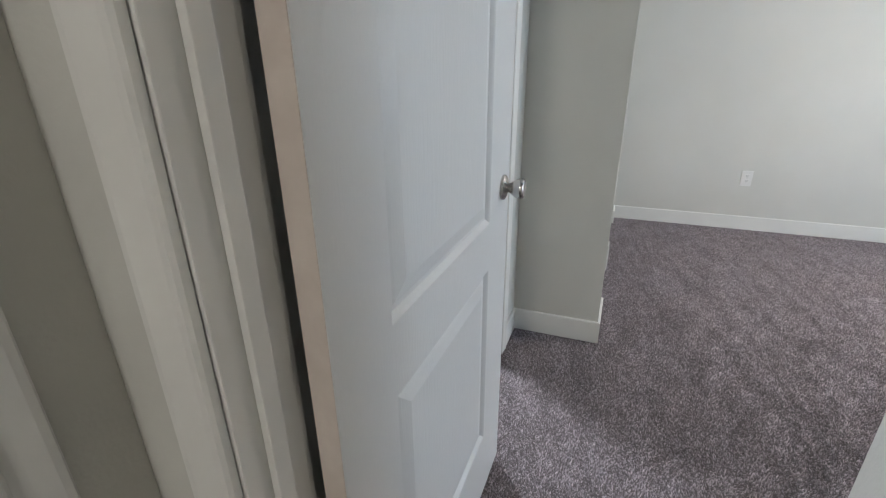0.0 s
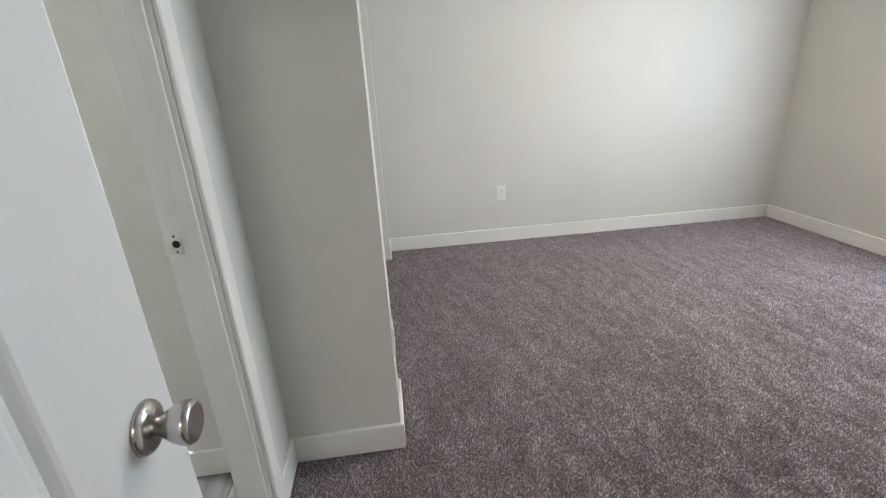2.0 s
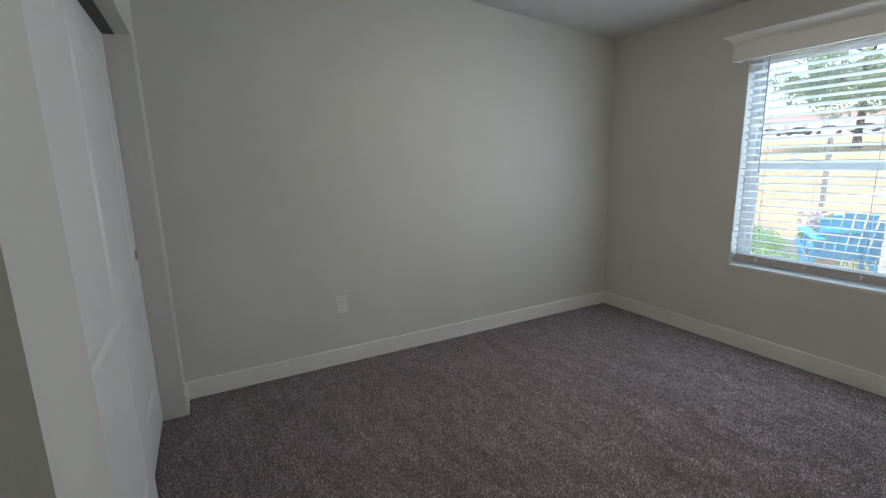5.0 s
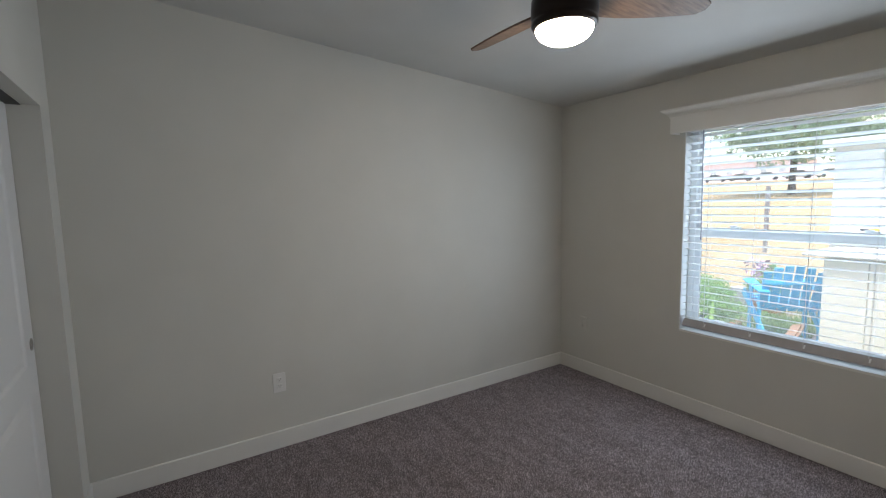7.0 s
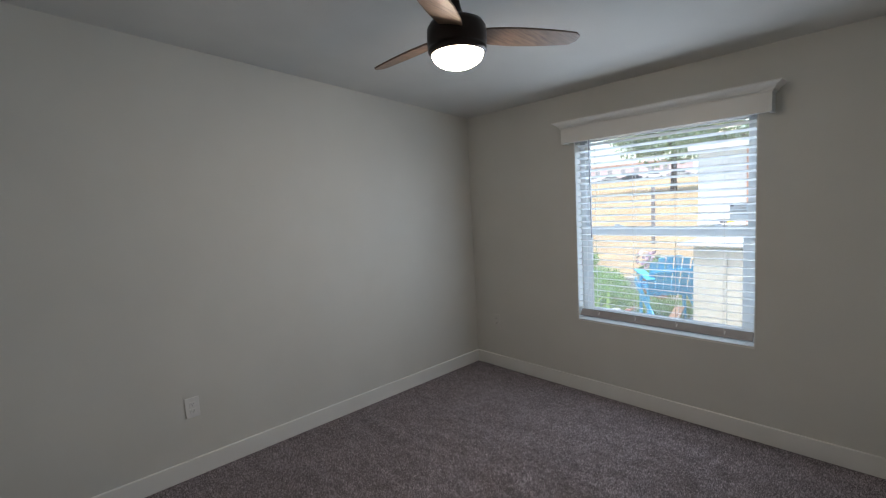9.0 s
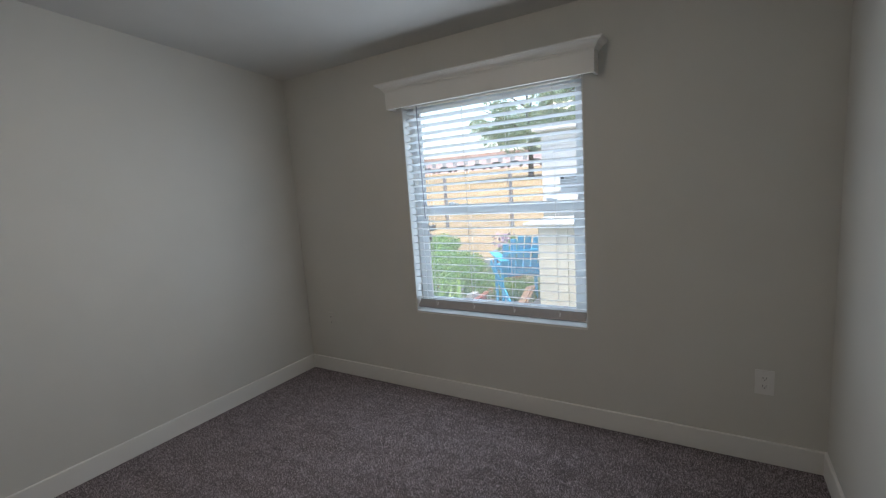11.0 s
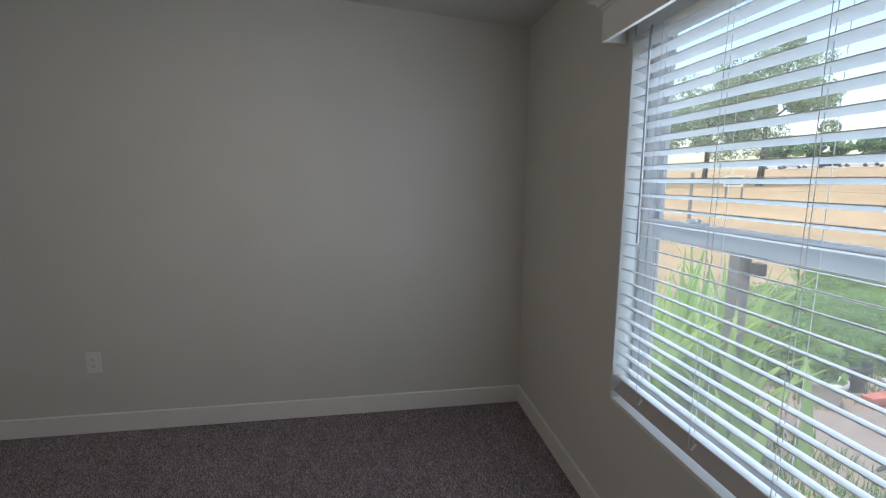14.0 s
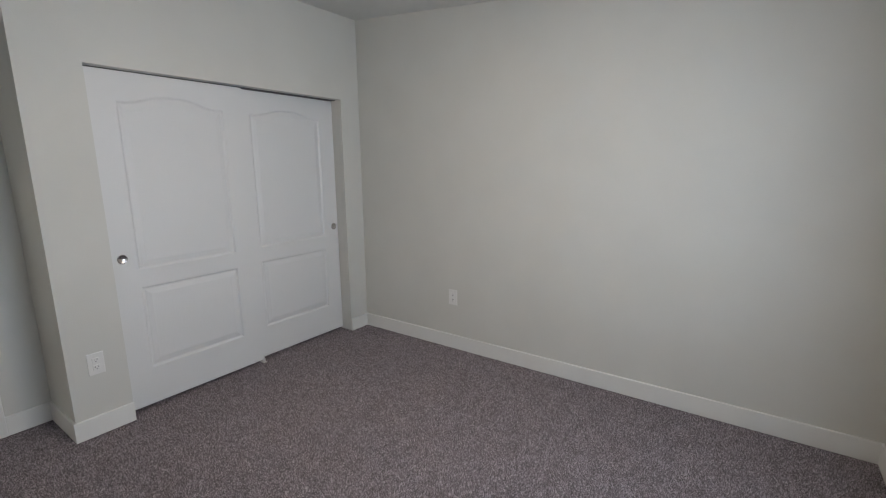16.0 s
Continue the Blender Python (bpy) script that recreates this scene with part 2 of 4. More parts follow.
structure("wall_entry", run((BATH - 0.11, HALL, EX0 - 0.018, ENTRY), (EX1 + 0.018, HALL, VEST, ENTRY), (EX0 - 0.018, HALL, EX1 + 0.018, ENTRY, DOOR_TOP + 0.018)), WALL, "pale greige wall round the bedroom doorway")
structure("wall_bathroom_west", run((XB0 - 0.1, -4.2, XB0, N)), WALL, "pale bathroom wall")
structure("wall_bathroom_south", run((XB0, -4.18, BATH - 0.11, ENTRY)), WALL, "pale bathroom wall")
HW, HD0, HD1 = -4.03, -4.885, -4.185                # hall's west face and its doorway
structure("wall_hall_west", run((HW - 0.09, -7.5, HW, HD0 - 0.018), (HW - 0.09, HD1 + 0.018, HW, HALL), (HW - 0.09, HD0 - 0.018, HW, HD1 + 0.018, DOOR_TOP)), WALL, "pale hall wall with a doorway")
# unseen south end, set far back so the added dome reaches the return wall
structure("wall_hall_south", run((HW - 0.09, -7.6, -2.0, -7.5)), WALL, "pale hall wall")
structure("wall_hall_east", run((-2.1, -7.5, -2.0, -4.2), (VEST + 0.11, -4.2, -2.0, -4.1)), WALL, "pale hall wall")
# sloped ceiling, one sheet with thickness
bm = bmesh.new()
for x0, x1, y0, y1 in ((XB0 - 0.1, 0.15, -7.6, 0.13),):
    lo = [bm.verts.new((x, y, ceil_z(x))) for x, y in ((x0, y0), (x1, y0), (x1, y1), (x0, y1))]
    hi = [bm.verts.new((v.co.x, v.co.y, v.co.z + 0.14)) for v in lo]
    bm.faces.new(lo), bm.faces.new(hi)
    for i in range(4):
        bm.faces.new((lo[i], lo[(i + 1) % 4], hi[(i + 1) % 4], hi[i]))
structure("ceiling", bm, CEIL, "white sloped drywall ceiling with fine texture", "ceiling")
structure("floor", boxes((BATH - 0.06, -7.6, -0.1, 0.15, 0.13, -0.006)), CARPETBASE, "carpeted bedroom floor", "floor")
structure("bathroom_floor", boxes((XB0 - 0.1, -4.2, -0.1, BATH - 0.06, 0.13, -0.012)), DARKMETAL, "bathroom subfloor under grey planks", "floor")

# ---------------- baseboards and casings ----------------
BBH, BBT = 0.115, 0.012
BBP = [(0, 0), (BBT, 0), (BBT, BBH - 0.004), (BBT - 0.004, BBH), (0, BBH)]


def baseboard(a, b, out):
    return structure("baseboard", extrude(BBP, (*a, 0.0), (*b, 0.0), (*out, 0), (0, 0, 1)), TRIM, "off-white painted flat baseboard along the carpet", "baseboard")


baseboard((W, N), (E, N), (0, -1))
baseboard((E, S), (E, N - BBT), (-1, 0))
baseboard((VEST, S), (E - BBT, S), (0, 1))
baseboard((W, CY1), (W, N - BBT), (1, 0))
baseboard((W, RET - BBT), (W, CY0), (1, 0))
baseboard((BATH, RET), (W, RET), (0, -1))
baseboard((BATH, BY1 + 0.062), (BATH, RET - BBT), (1, 0))
baseboard((BATH, ENTRY), (BATH, BY0 - 0.062), (1, 0))
baseboard((VEST, ENTRY), (VEST, S + BBT), (-1, 0))
baseboard((-4.35, RET), (BATH - 0.11, RET), (0, -1))
baseboard((-4.35, RET - BBT), (-4.35, -0.92), (-1, 0))

CASP = [(0, 0), (0, 0.009), (0.004, 0.0125), (0.013, 0.0125), (0.017, 0.009), (0.03, 0.0115), (0.048, 0.0155), (0.055, 0.0155), (0.058, 0.012), (0.058, 0)]


def casing(axis, wallpos, out, a, b, top):
    """Moulded casing round a doorway from a to b on a wall: two legs and a head, set back 5 mm from the jamb."""
    g = 0.005
    if axis == "x":   # wall face at x = wallpos
        P = lambda s, z: (wallpos, s, z)
        u, v = Vector((0, 1, 0)), Vector((out, 0, 0))
    else:
        P = lambda s, z: (s, wallpos, z)
        u, v = Vector((1, 0, 0)), Vector((0, out, 0))
    bms = [extrude(CASP, P(b + g, 0), P(b + g, top + g), u, v), extrude(CASP, P(a - g, 0), P(a - g, top + g), -u, v),
           extrude(CASP, P(a - g - 0.058, top + g), P(b + g + 0.058, top + g), (0, 0, 1), v)]
    return structure("trim", join(*bms), TRIM, "white moulded door casing", "door casing")


casing("x", BATH, 1, BY0, BY1, DOOR_TOP)
casing("y", HALL, -1, EX0, EX1, DOOR_TOP)
casing("y", ENTRY, 1, EX0, EX1, DOOR_TOP)
casing("x", HW, 1, HD0, HD1, DOOR_TOP)


def jamb(name, rows, label):
    return structure(name, boxes(*rows, bevel=0.0015), TRIM, label, "door frame")


jamb("door_frame", [(BATH - 0.108, BY1, 0, BATH - 0.002, BY1 + 0.0195, DOOR_TOP), (BATH - 0.108, BY0 - 0.0195, 0, BATH - 0.002, BY0, DOOR_TOP), (BATH - 0.108, BY0, DOOR_TOP - 0.004, BATH - 0.002, BY1, DOOR_TOP + 0.01),
     (-4.034, BY1 - 0.011, 0, -3.998, BY1 - 0.0005, DOOR_TOP - 0.005), (-4.034, BY0 + 0.0005, 0, -3.998, BY0 + 0.011, DOOR_TOP - 0.005)], "white painted bathroom door frame with stop")
jamb("door_frame", [(EX0 - 0.018, HALL + 0.002, 0, EX0, ENTRY - 0.002, DOOR_TOP), (EX1, HALL + 0.002, 0, EX1 + 0.018, ENTRY - 0.002, DOOR_TOP), (EX0, HALL + 0.002, DOOR_TOP - 0.004, EX1, ENTRY - 0.002, DOOR_TOP + 0.018),
     (EX0 + 0.0005, -4.014, 0, EX0 + 0.011, -3.99, DOOR_TOP - 0.005), (EX1 - 0.011, -4.014, 0, EX1 - 0.0005, -3.99, DOOR_TOP - 0.005)], "white painted bedroom door frame with stop")
jamb("door_frame", [(HW - 0.088, HD1, 0, HW - 0.002, HD1 + 0.0175, DOOR_TOP), (HW - 0.088, HD0 - 0.0175, 0, HW - 0.002, HD0, DOOR_TOP), (HW - 0.075, HD0 + 0.002, 0.01, HW - 0.04, HD1 - 0.002, DOOR_TOP - 0.004)], "white painted hall door in its frame")


# ---------------- doors ----------------
def panel_face(bm, to, w, h, panels, depth=1.0):
    """A moulded door face: sunk grooves round raised fields. to(u, v, d) gives the place; panels: (u0, v0, u1, v1, arch)."""
    def loop(p, inset, depth):
        u0, v0, u1, v1, arch = p
        pts = [(u0 + inset, v0 + inset), (u1 - inset, v0 + inset)]
        k = 14
        for i in range(k + 1):
            s = i / k
            u = (u1 - inset) + ((u0 + inset) - (u1 - inset)) * s
            e = max(0.0, 1 - abs(2 * s - 1) / 0.92)
            rise = arch * (0.5 - 0.5 * math.cos(math.pi * min(1, e * 1.15)))
            pts.append((u, v1 - inset - arch + rise))
        return [bm.verts.new(to(u, v, depth)) for u, v in pts]
    outer = [bm.verts.new(to(u, v, 0)) for u, v in ((0, 0), (w, 0), (w, h), (0, h))]
    edges = [bm.edges.new((outer[i], outer[(i + 1) % 4])) for i in range(4)]
    for p in panels:
        loops = [loop(p, i, d) for i, d in ((0, 0), (0.004, 0.0025), (0.012, 0.0092 * depth), (0.020, 0.0092 * depth), (0.026, 0.0072 * depth), (0.052, 0.0012))]
        k = len(loops[0])
        edges += [bm.edges.new((loops[0][i], loops[0][(i + 1) % k])) for i in range(k)]
        for a, b in zip(loops, loops[1:]):
            for i in range(k):
                bm.faces.new((a[i], a[(i + 1) % k], b[(i + 1) % k], b[i]))
        bm.faces.new(loops[-1])
    bmesh.ops.triangle_fill(bm, use_beauty=True, edges=edges)
    return outer


def leaf_mesh(to, w, h, t, panels, depth=1.0):
    bm = bmesh.new()
    f = panel_face(bm, to, w, h, panels, depth)
    bk = [bm.verts.new(to(u, v, t)) for u, v in ((0, 0), (w, 0), (w, h), (0, h))]
    bm.faces.new(bk)
    for i in range(4):
        bm.faces.new((f[i], f[(i + 1) % 4], bk[(i + 1) % 4], bk[i]))
    return bm


# bedroom door, swung right back into the entry recess
LX, LY0, LY1 = -3.834, -3.944, -3.113
door = thing("door_1", (LX, LY0, 0), "white two-panel bedroom door standing wide open", "door", kind="structure")
LW = LY1 - LY0
leaf = part("door_leaf", leaf_mesh(lambda u, v, d: (LX - d, LY0 + u, 0.02 + v), LW, 2.0, 0.035,
            [(0.145, 0.235, LW - 0.18, 0.775, 0), (0.145, 0.90, LW - 0.18, 1.87, 0.0)]), DOOR, door)
part("edge_strip", boxes((LX - 0.034, LY0 - 0.0012, 0.021, LX - 0.001, LY0 + 0.001, 2.019)), DOOREDGE, door, "unpainted beige wooden hinge edge")
KY, KZ = -3.176, 0.982
TOX = Matrix.Translation((LX, KY, KZ)) @ Matrix.Rotation(radians(90), 4, "Y")
knob = part("door_knob", lathe([(0.010, 0.0), (0.011, 0.014), (0.0125, 0.019), (0.0165, 0.024), (0.0225, 0.033), (0.0262, 0.043), (0.0268, 0.05), (0.0245, 0.0555), (0.0195, 0.0575), (0.0165, 0.0568), (0.0001, 0.0562)], TOX), NICKEL, door, "satin nickel tulip knob", True)
part("rosette", lathe([(0.033, 0.0), (0.033, 0.003), (0.0315, 0.006), (0.025, 0.010), (0.017, 0.0125), (0.012, 0.013), (0.0001, 0.013)], TOX), NICKEL, knob, "", True)
TOB = Matrix.Translation((LX - 0.035, KY, KZ)) @ Matrix.Rotation(radians(-90), 4, "Y")
part("door_knob", lathe([(0.033, 0.0), (0.033, 0.003), (0.0315, 0.006), (0.017, 0.0125), (0.0125, 0.019), (0.0225, 0.033), (0.0268, 0.05), (0.0195, 0.0575), (0.0001, 0.0562)], TOB), NICKEL, door, "satin nickel tulip knob", True)
for z in (0.25, 1.80):
    part("hinge", join(lathe([(0.0065, z - 0.045), (0.0065, z + 0.045), (0.0001, z + 0.047)], Matrix.Translation((EX0 + 0.001, ENTRY + 0.006, 0)), 12)), NICKEL, door, "", True)
# strike plate in the bathroom frame
strike = thing("strike_plate", (-4.07, BY1, 0.999), "satin nickel strike plate let into the white door frame", "strike plate")
sp = BY1 - 0.0017
part("plate", boxes((-4.094, sp, 0.971, -4.050, BY1 + 0.001, 1.029), bevel=0.0006), NICKEL, strike)
part("latch_hole", lathe([(0.0095, 0), (0.0095, 0.0006), (0.0001, 0.0006)], Matrix.Translation((-4.064, sp - 0.0003, 1.0)) @ Matrix.Rotation(radians(90), 4, "X"), 16), DARK, strike)
for dz in (-0.021, 0.021):
    part("screw", lathe([(0.0028, 0), (0.0024, 0.0012), (0.0001, 0.0013)], Matrix.Translation((-4.066, sp, 1.0 + dz)) @ Matrix.Rotation(radians(90), 4, "X"), 12), DARKMETAL, strike)

# sliding closet doors
def closet_door(y0, y1, x, pull_y, which):
    w = y1 - y0
    d = thing("closet_door", (x, (y0 + y1) / 2, 0), which, "closet door", "sliding closet doors")
    part("door_panel", leaf_mesh(lambda u, v, dd: (x - dd, y0 + u, 0.022 + v), w, CZ - 0.028, 0.034,
         [(0.145, 0.235, w - 0.145, 0.755, 0), (0.145, 0.865, w - 0.145, 1.89, 0.05)], 1.0), DOOR, d)
    m = Matrix.Translation((x, pull_y, 0.965)) @ Matrix.Rotation(radians(90), 4, "Y")
    pull = part("finger_pull", lathe([(0.0275, -0.004), (0.0275, 0.0022), (0.0255, 0.003), (0.0225, 0.0025), (0.0205, 0.0006), (0.0001, 0.0004)], m), NICKEL, d, "round nickel finger pull", True)
    return d


closet_door(CY0 + 0.004, -1.044, -3.632, -1.884, "white moulded two-panel sliding closet door, closed, on the outer track")
closet_door(-1.115, CY1 - 0.004, -3.677, -0.248, "white moulded two-panel sliding closet door, closed, on the inner track")
track = thing("closet_track", (-3.62, -1.1, CZ), "dark metal sliding track under the closet head", "door track")
part("rail", boxes((-3.722, CY0 + 0.002, CZ - 0.0045, -3.628, CY1 - 0.002, CZ - 0.001)), DARKMETAL, track)
guide = thing("floor_guide", (-3.65, -1.05, 0), "small white plastic floor guide between the closet doors", "door guide")
part("foot", boxes((-3.715, -1.065, 0.0, -3.615, -1.035, 0.006), bevel=0.001), PLATE, guide)
part("fin", boxes((-3.630, -1.06, 0.006, -3.626, -1.04, 0.03), bevel=0.001), PLATE, guide)


# ---------------- outlets ----------------
def outlet(p, out, label, plastic=PLATE):
    """A duplex outlet on a wall at p, facing out (a unit vector of the plan)."""
    o = Vector((*out, 0))
    side = Vector((-out[1], out[0], 0))
    M = Matrix((side.to_4d(), Vector((0, 0, 1, 0)), o.to_4d(), Vector((0, 0, 0, 1)))).transposed()
    M[0][3], M[1][3], M[2][3], M[3][3] = p[0], p[1], p[2], 1
    M[3][0] = M[3][1] = M[3][2] = 0
    t = thing("wall_outlet", p, label, "outlet", "wall outlets")
    part("cover_plate", box(bmesh.new(), -0.039, -0.0625, -0.001, 0.039, 0.0625, 0.0055, 0.0022, M), plastic, t)
    for s in (-1, 1):
        r = part("receptacle", box(bmesh.new(), -0.0165, s * 0.0205 - 0.014, 0.004, 0.0165, s * 0.0205 + 0.014, 0.0075, 0.0012, M), plastic, t)
        b = bmesh.new()
        for u, w in ((-0.007, 0.0022), (0.007, 0.0022)):
            box(b, u - w / 2, s * 0.0205 - 0.001, 0.007, u + w / 2, s * 0.0205 + 0.0075, 0.0079, 0, M)
        box(b, -0.0022, s * 0.0205 - 0.009, 0.007, 0.0022, s * 0.0205 - 0.0045, 0.0079, 0, M)
        part("slots", b, DARK, r, "dark slots")
    part("screw", lathe([(0.003, 0.005), (0.0026, 0.0066), (0.0001, 0.0068)], M, 12), plastic, t)
    return t


outlet((-2.575, N, 0.434), (0, -1), "white duplex outlet on the greige wall")
outlet((E, -0.259, 0.451), (-1, 0), "duplex outlet painted over in wall colour beside the room corner", PAINTED)
outlet((E, -3.177, 0.421), (-1, 0), "white duplex outlet under the window wall's end")
outlet((W, -2.105, 0.418), (1, 0), "white duplex outlet beside the closet doors")

# ---------------- window ----------------
# painted reveal of the opening
structure("window_reveal", boxes((E - 0.001, WY0, WZ0 - 0.012, 0.10, WY1, WZ0 + 0.003), (E - 0.001, WY0 - 0.004, WZ0, 0.10, WY0 + 0.003, WZ1), (E - 0.001, WY1 - 0.003, WZ0, 0.10, WY1 + 0.004, WZ1)), TRIM, "white painted window reveal and sill", "window sill")
win = thing("window_1", (0.12, (WY0 + WY1) / 2, WZ0), "white vinyl single-hung window with two panes", "window", kind="structure")
FX0, FX1, FW, MR = 0.085, 0.145, 0.042, 1.326
y0, y1, z0, z1 = WY0 + 0.004, WY1 - 0.004, WZ0 + 0.004, WZ1
part("window_frame", boxes((FX0, y0, z0, FX1, y0 + FW, z1), (FX0, y1 - FW, z0, FX1, y1, z1), (FX0, y0 + FW, z0, FX1, y1 - FW, z0 + FW), (FX0, y0 + FW, z1 - FW, FX1, y1 - FW, z1), bevel=0.003), VINYL, win)


def sash(x0, x1, za, zb, sw, rail_lo, rail_hi, label, glass=GLASS):
    ya, yb = y0 + FW, y1 - FW
    s = part("sash", boxes((x0, ya, za, x1, ya + sw, zb), (x0, yb - sw, za, x1, yb, zb), (x0, ya + sw, za, x1, yb - sw, za + rail_lo), (x0, ya + sw, zb - rail_hi, x1, yb - sw, zb), bevel=0.0025), VINYL, win, label)
    g = part("pane", boxes(((x0 + x1) / 2 - 0.002, ya + sw, za + rail_lo, (x0 + x1) / 2 + 0.002, yb - sw, zb - rail_hi)), glass, s, "clear glass")
    g.visible_shadow = False
    return s


upper = sash(0.116, 0.138, MR - 0.03, z1 - FW, 0.022, 0.05, 0.022, "fixed upper sash")
lower = sash(0.090, 0.114, z0 + FW, MR + 0.022, 0.040, 0.045, 0.066, "lower sash closed", HAZED)
for yy in (-1.445, -2.124):
    lt = part("sash_latch", boxes((0.075, yy - 0.028, MR + 0.022, 0.106, yy + 0.028, MR + 0.031), bevel=0.003), VINYL, win, "white cam latch")
    part("lever", boxes((0.070, yy - 0.008, MR + 0.031, 0.092, yy + 0.034, MR + 0.04), bevel=0.003), VINYL, lt)

# label stuck to the upper pane
LAB = mat("label_paper", (0.55, 0.62, 0.66), (0.53, 0.6, 0.64), 20, 0.6)
nt = LAB.node_tree
trl, mxs = nt.nodes.new("ShaderNodeBsdfTranslucent"), nt.nodes.new("ShaderNodeMixShader")
trl.inputs["Color"].default_value = (0.86, 0.92, 0.95, 1)
mxs.inputs["Fac"].default_value = 0.85
nt.links.new(nt.nodes["Principled BSDF"].outputs["BSDF"], mxs.inputs[1])
nt.links.new(trl.outputs["BSDF"], mxs.inputs[2])
nt.links.new(mxs.outputs["Shader"], nt.nodes["Material Output"].inputs["Surface"])
INK = mat("label_ink", (0.03, 0.03, 0.035), rough=0.6)
lab = thing("window_label", (0.124, -2.215, 1.40), "pale grey printed rating label stuck inside the glass", "label")
pb = bmesh.new()
pb.faces.new([pb.verts.new(v) for v in ((0.1243, -2.268, 1.392), (0.1243, -2.166, 1.392), (0.1243, -2.166, 1.487), (0.1243, -2.268, 1.487))])
part("paper", pb, LAB, lab)
bars = bmesh.new()
for i, (ya, yb, za, zb) in enumerate(((-2.19, -2.168, 1.472, 1.485), (-2.262, -2.196, 1.479, 1.482), (-2.25, -2.196, 1.472, 1.475), (-2.262, -2.17, 1.462, 1.464), (-2.255, -2.172, 1.455, 1.457),
                                     (-2.264, -2.17, 1.444, 1.4455), (-2.264, -2.17, 1.418, 1.4192), (-2.2175, -2.2165, 1.419, 1.444), (-2.212, -2.176, 1.438, 1.44), (-2.26, -2.224, 1.438, 1.44))):
    box(bars, 0.1236, ya, za, 0.1240, yb, zb)
part("print", bars, INK, lab)


def lettering(text, size, m, material, parent, name="lettering"):
    cu = bpy.data.curves.new("t", "FONT")
    cu.body, cu.size, cu.extrude, cu.align_x = text, size, 0.0002, "CENTER"
    tmp = new("t", cu)
    bpy.context.view_layer.update()
    me = bpy.data.meshes.new_from_object(tmp.evaluated_get(bpy.context.evaluated_depsgraph_get()))
    bpy.data.objects.remove(tmp)
    b = bmesh.new()
    b.from_mesh(me)
    bpy.data.meshes.remove(me)
    bmesh.ops.transform(b, matrix=m, verts=b.verts)
    return part(name, b, material, parent)


FACE_W = Matrix(((0, 0, -1, 0), (-1, 0, 0, 0), (0, 1, 0, 0), (0, 0, 0, 1)))   # text read from inside the room
lettering("0.45", 0.014, Matrix.Translation((0.1238, -2.194, 1.423)) @ FACE_W, INK, lab)
lettering("< 0.3", 0.014, Matrix.Translation((0.1238, -2.242, 1.423)) @ FACE_W, INK, lab)

# ---------------- blinds ----------------
blind = thing("window_blind", (0.03, (WY0 + WY1) / 2, WZ1), "white two-inch slatted blind lowered and tilted half open", "blind")
BX, SY0, SY1 = 0.034, WY0 + 0.012, WY1 - 0.012
part("headrail", boxes((0.008, SY0, 2.012, 0.062, SY1, 2.06), bevel=0.002), SLAT, blind)
smesh = bmesh.new()
k = 6
top, bot = [], []
for i in range(k + 1):
    s = -0.025 + 0.05 * i / k
    c = 0.0022 * (1 - (s / 0.025) ** 2)
    top.append((s, c + 0.0014)), bot.append((s, c - 0.0014))
prof = top + bot[::-1]
slat_tilt = radians(14.5)
prof = [(p * math.cos(slat_tilt) + q * math.sin(slat_tilt), -p * math.sin(slat_tilt) + q * math.cos(slat_tilt)) for p, q in prof]
sb = extrude(prof, (0, SY0, 0), (0, SY1, 0), (1, 0, 0), (0, 0, 1))
first = part("slat", sb, SLAT, blind, "", True)
first.data.polygons.foreach_set("use_smooth", [False] * len(first.data.polygons))
PITCH = 0.0494
levels = [2.0 - PITCH * 0.35 - PITCH * i for i in range(27)]
rel = BASE[blind.name]
sdata = first.data
sdata.transform(Matrix.Translation(rel))
for i, z in enumerate(levels):
    o = first if i == 0 else new("slat", sdata)
    o.parent = blind
    o.matrix_basis = Matrix.Translation(Vector((BX, 0, z)) - rel) @ pose(0, 0, 0, random.uniform(-0.12, 0.12), random.uniform(-1.0, 1.0), 0)
zr = levels[-1] - 0.042
part("bottom_rail", box(bmesh.new(), -0.030, SY0, -0.008, 0.030, SY1, 0.008, 0.003, Matrix.Translation((0.034, 0, zr)) @ Matrix.Rotation(radians(-50), 4, "Y")), RAILG, blind, "grey-looking thicker bottom rail")
LADDERS = (-1.30, -1.587, -1.876, -2.168)
for yy in LADDERS:
    for dx in (-0.0255, 0.0255):
        part("ladder_cord", boxes((BX + dx - 0.0006, yy - 0.0007, zr, BX + dx + 0.0006, yy + 0.0007, 2.015)), CORD, blind)
    part("lift_cord", boxes((BX - 0.0008, yy + 0.009, zr, BX + 0.0008, yy + 0.0106, 2.015)), CORD, blind)
    part("cord_clip", box(bmesh.new(), -0.0095, yy - 0.004, -0.013, -0.0082, yy + 0.004, 0.013, 0.0004, Matrix.Translation((0.034, 0, zr)) @ Matrix.Rotation(radians(40), 4, "Y")), SLAT, blind, "small white cord clip")
wd = part("tilt_wand", tube([(-0.006, -1.262, 2.01), (-0.012, -1.264, 1.98), (-0.014, -1.274, 1.285)], 0.0038, 6), WAND, blind, "grey plastic tilt wand")
part("wand_tip", lathe([(0.0046, 0), (0.0056, 0.012), (0.0046, 0.03), (0.0001, 0.03)], Matrix.Translation((-0.0141, -1.2743, 1.268)), 8), WAND, wd)

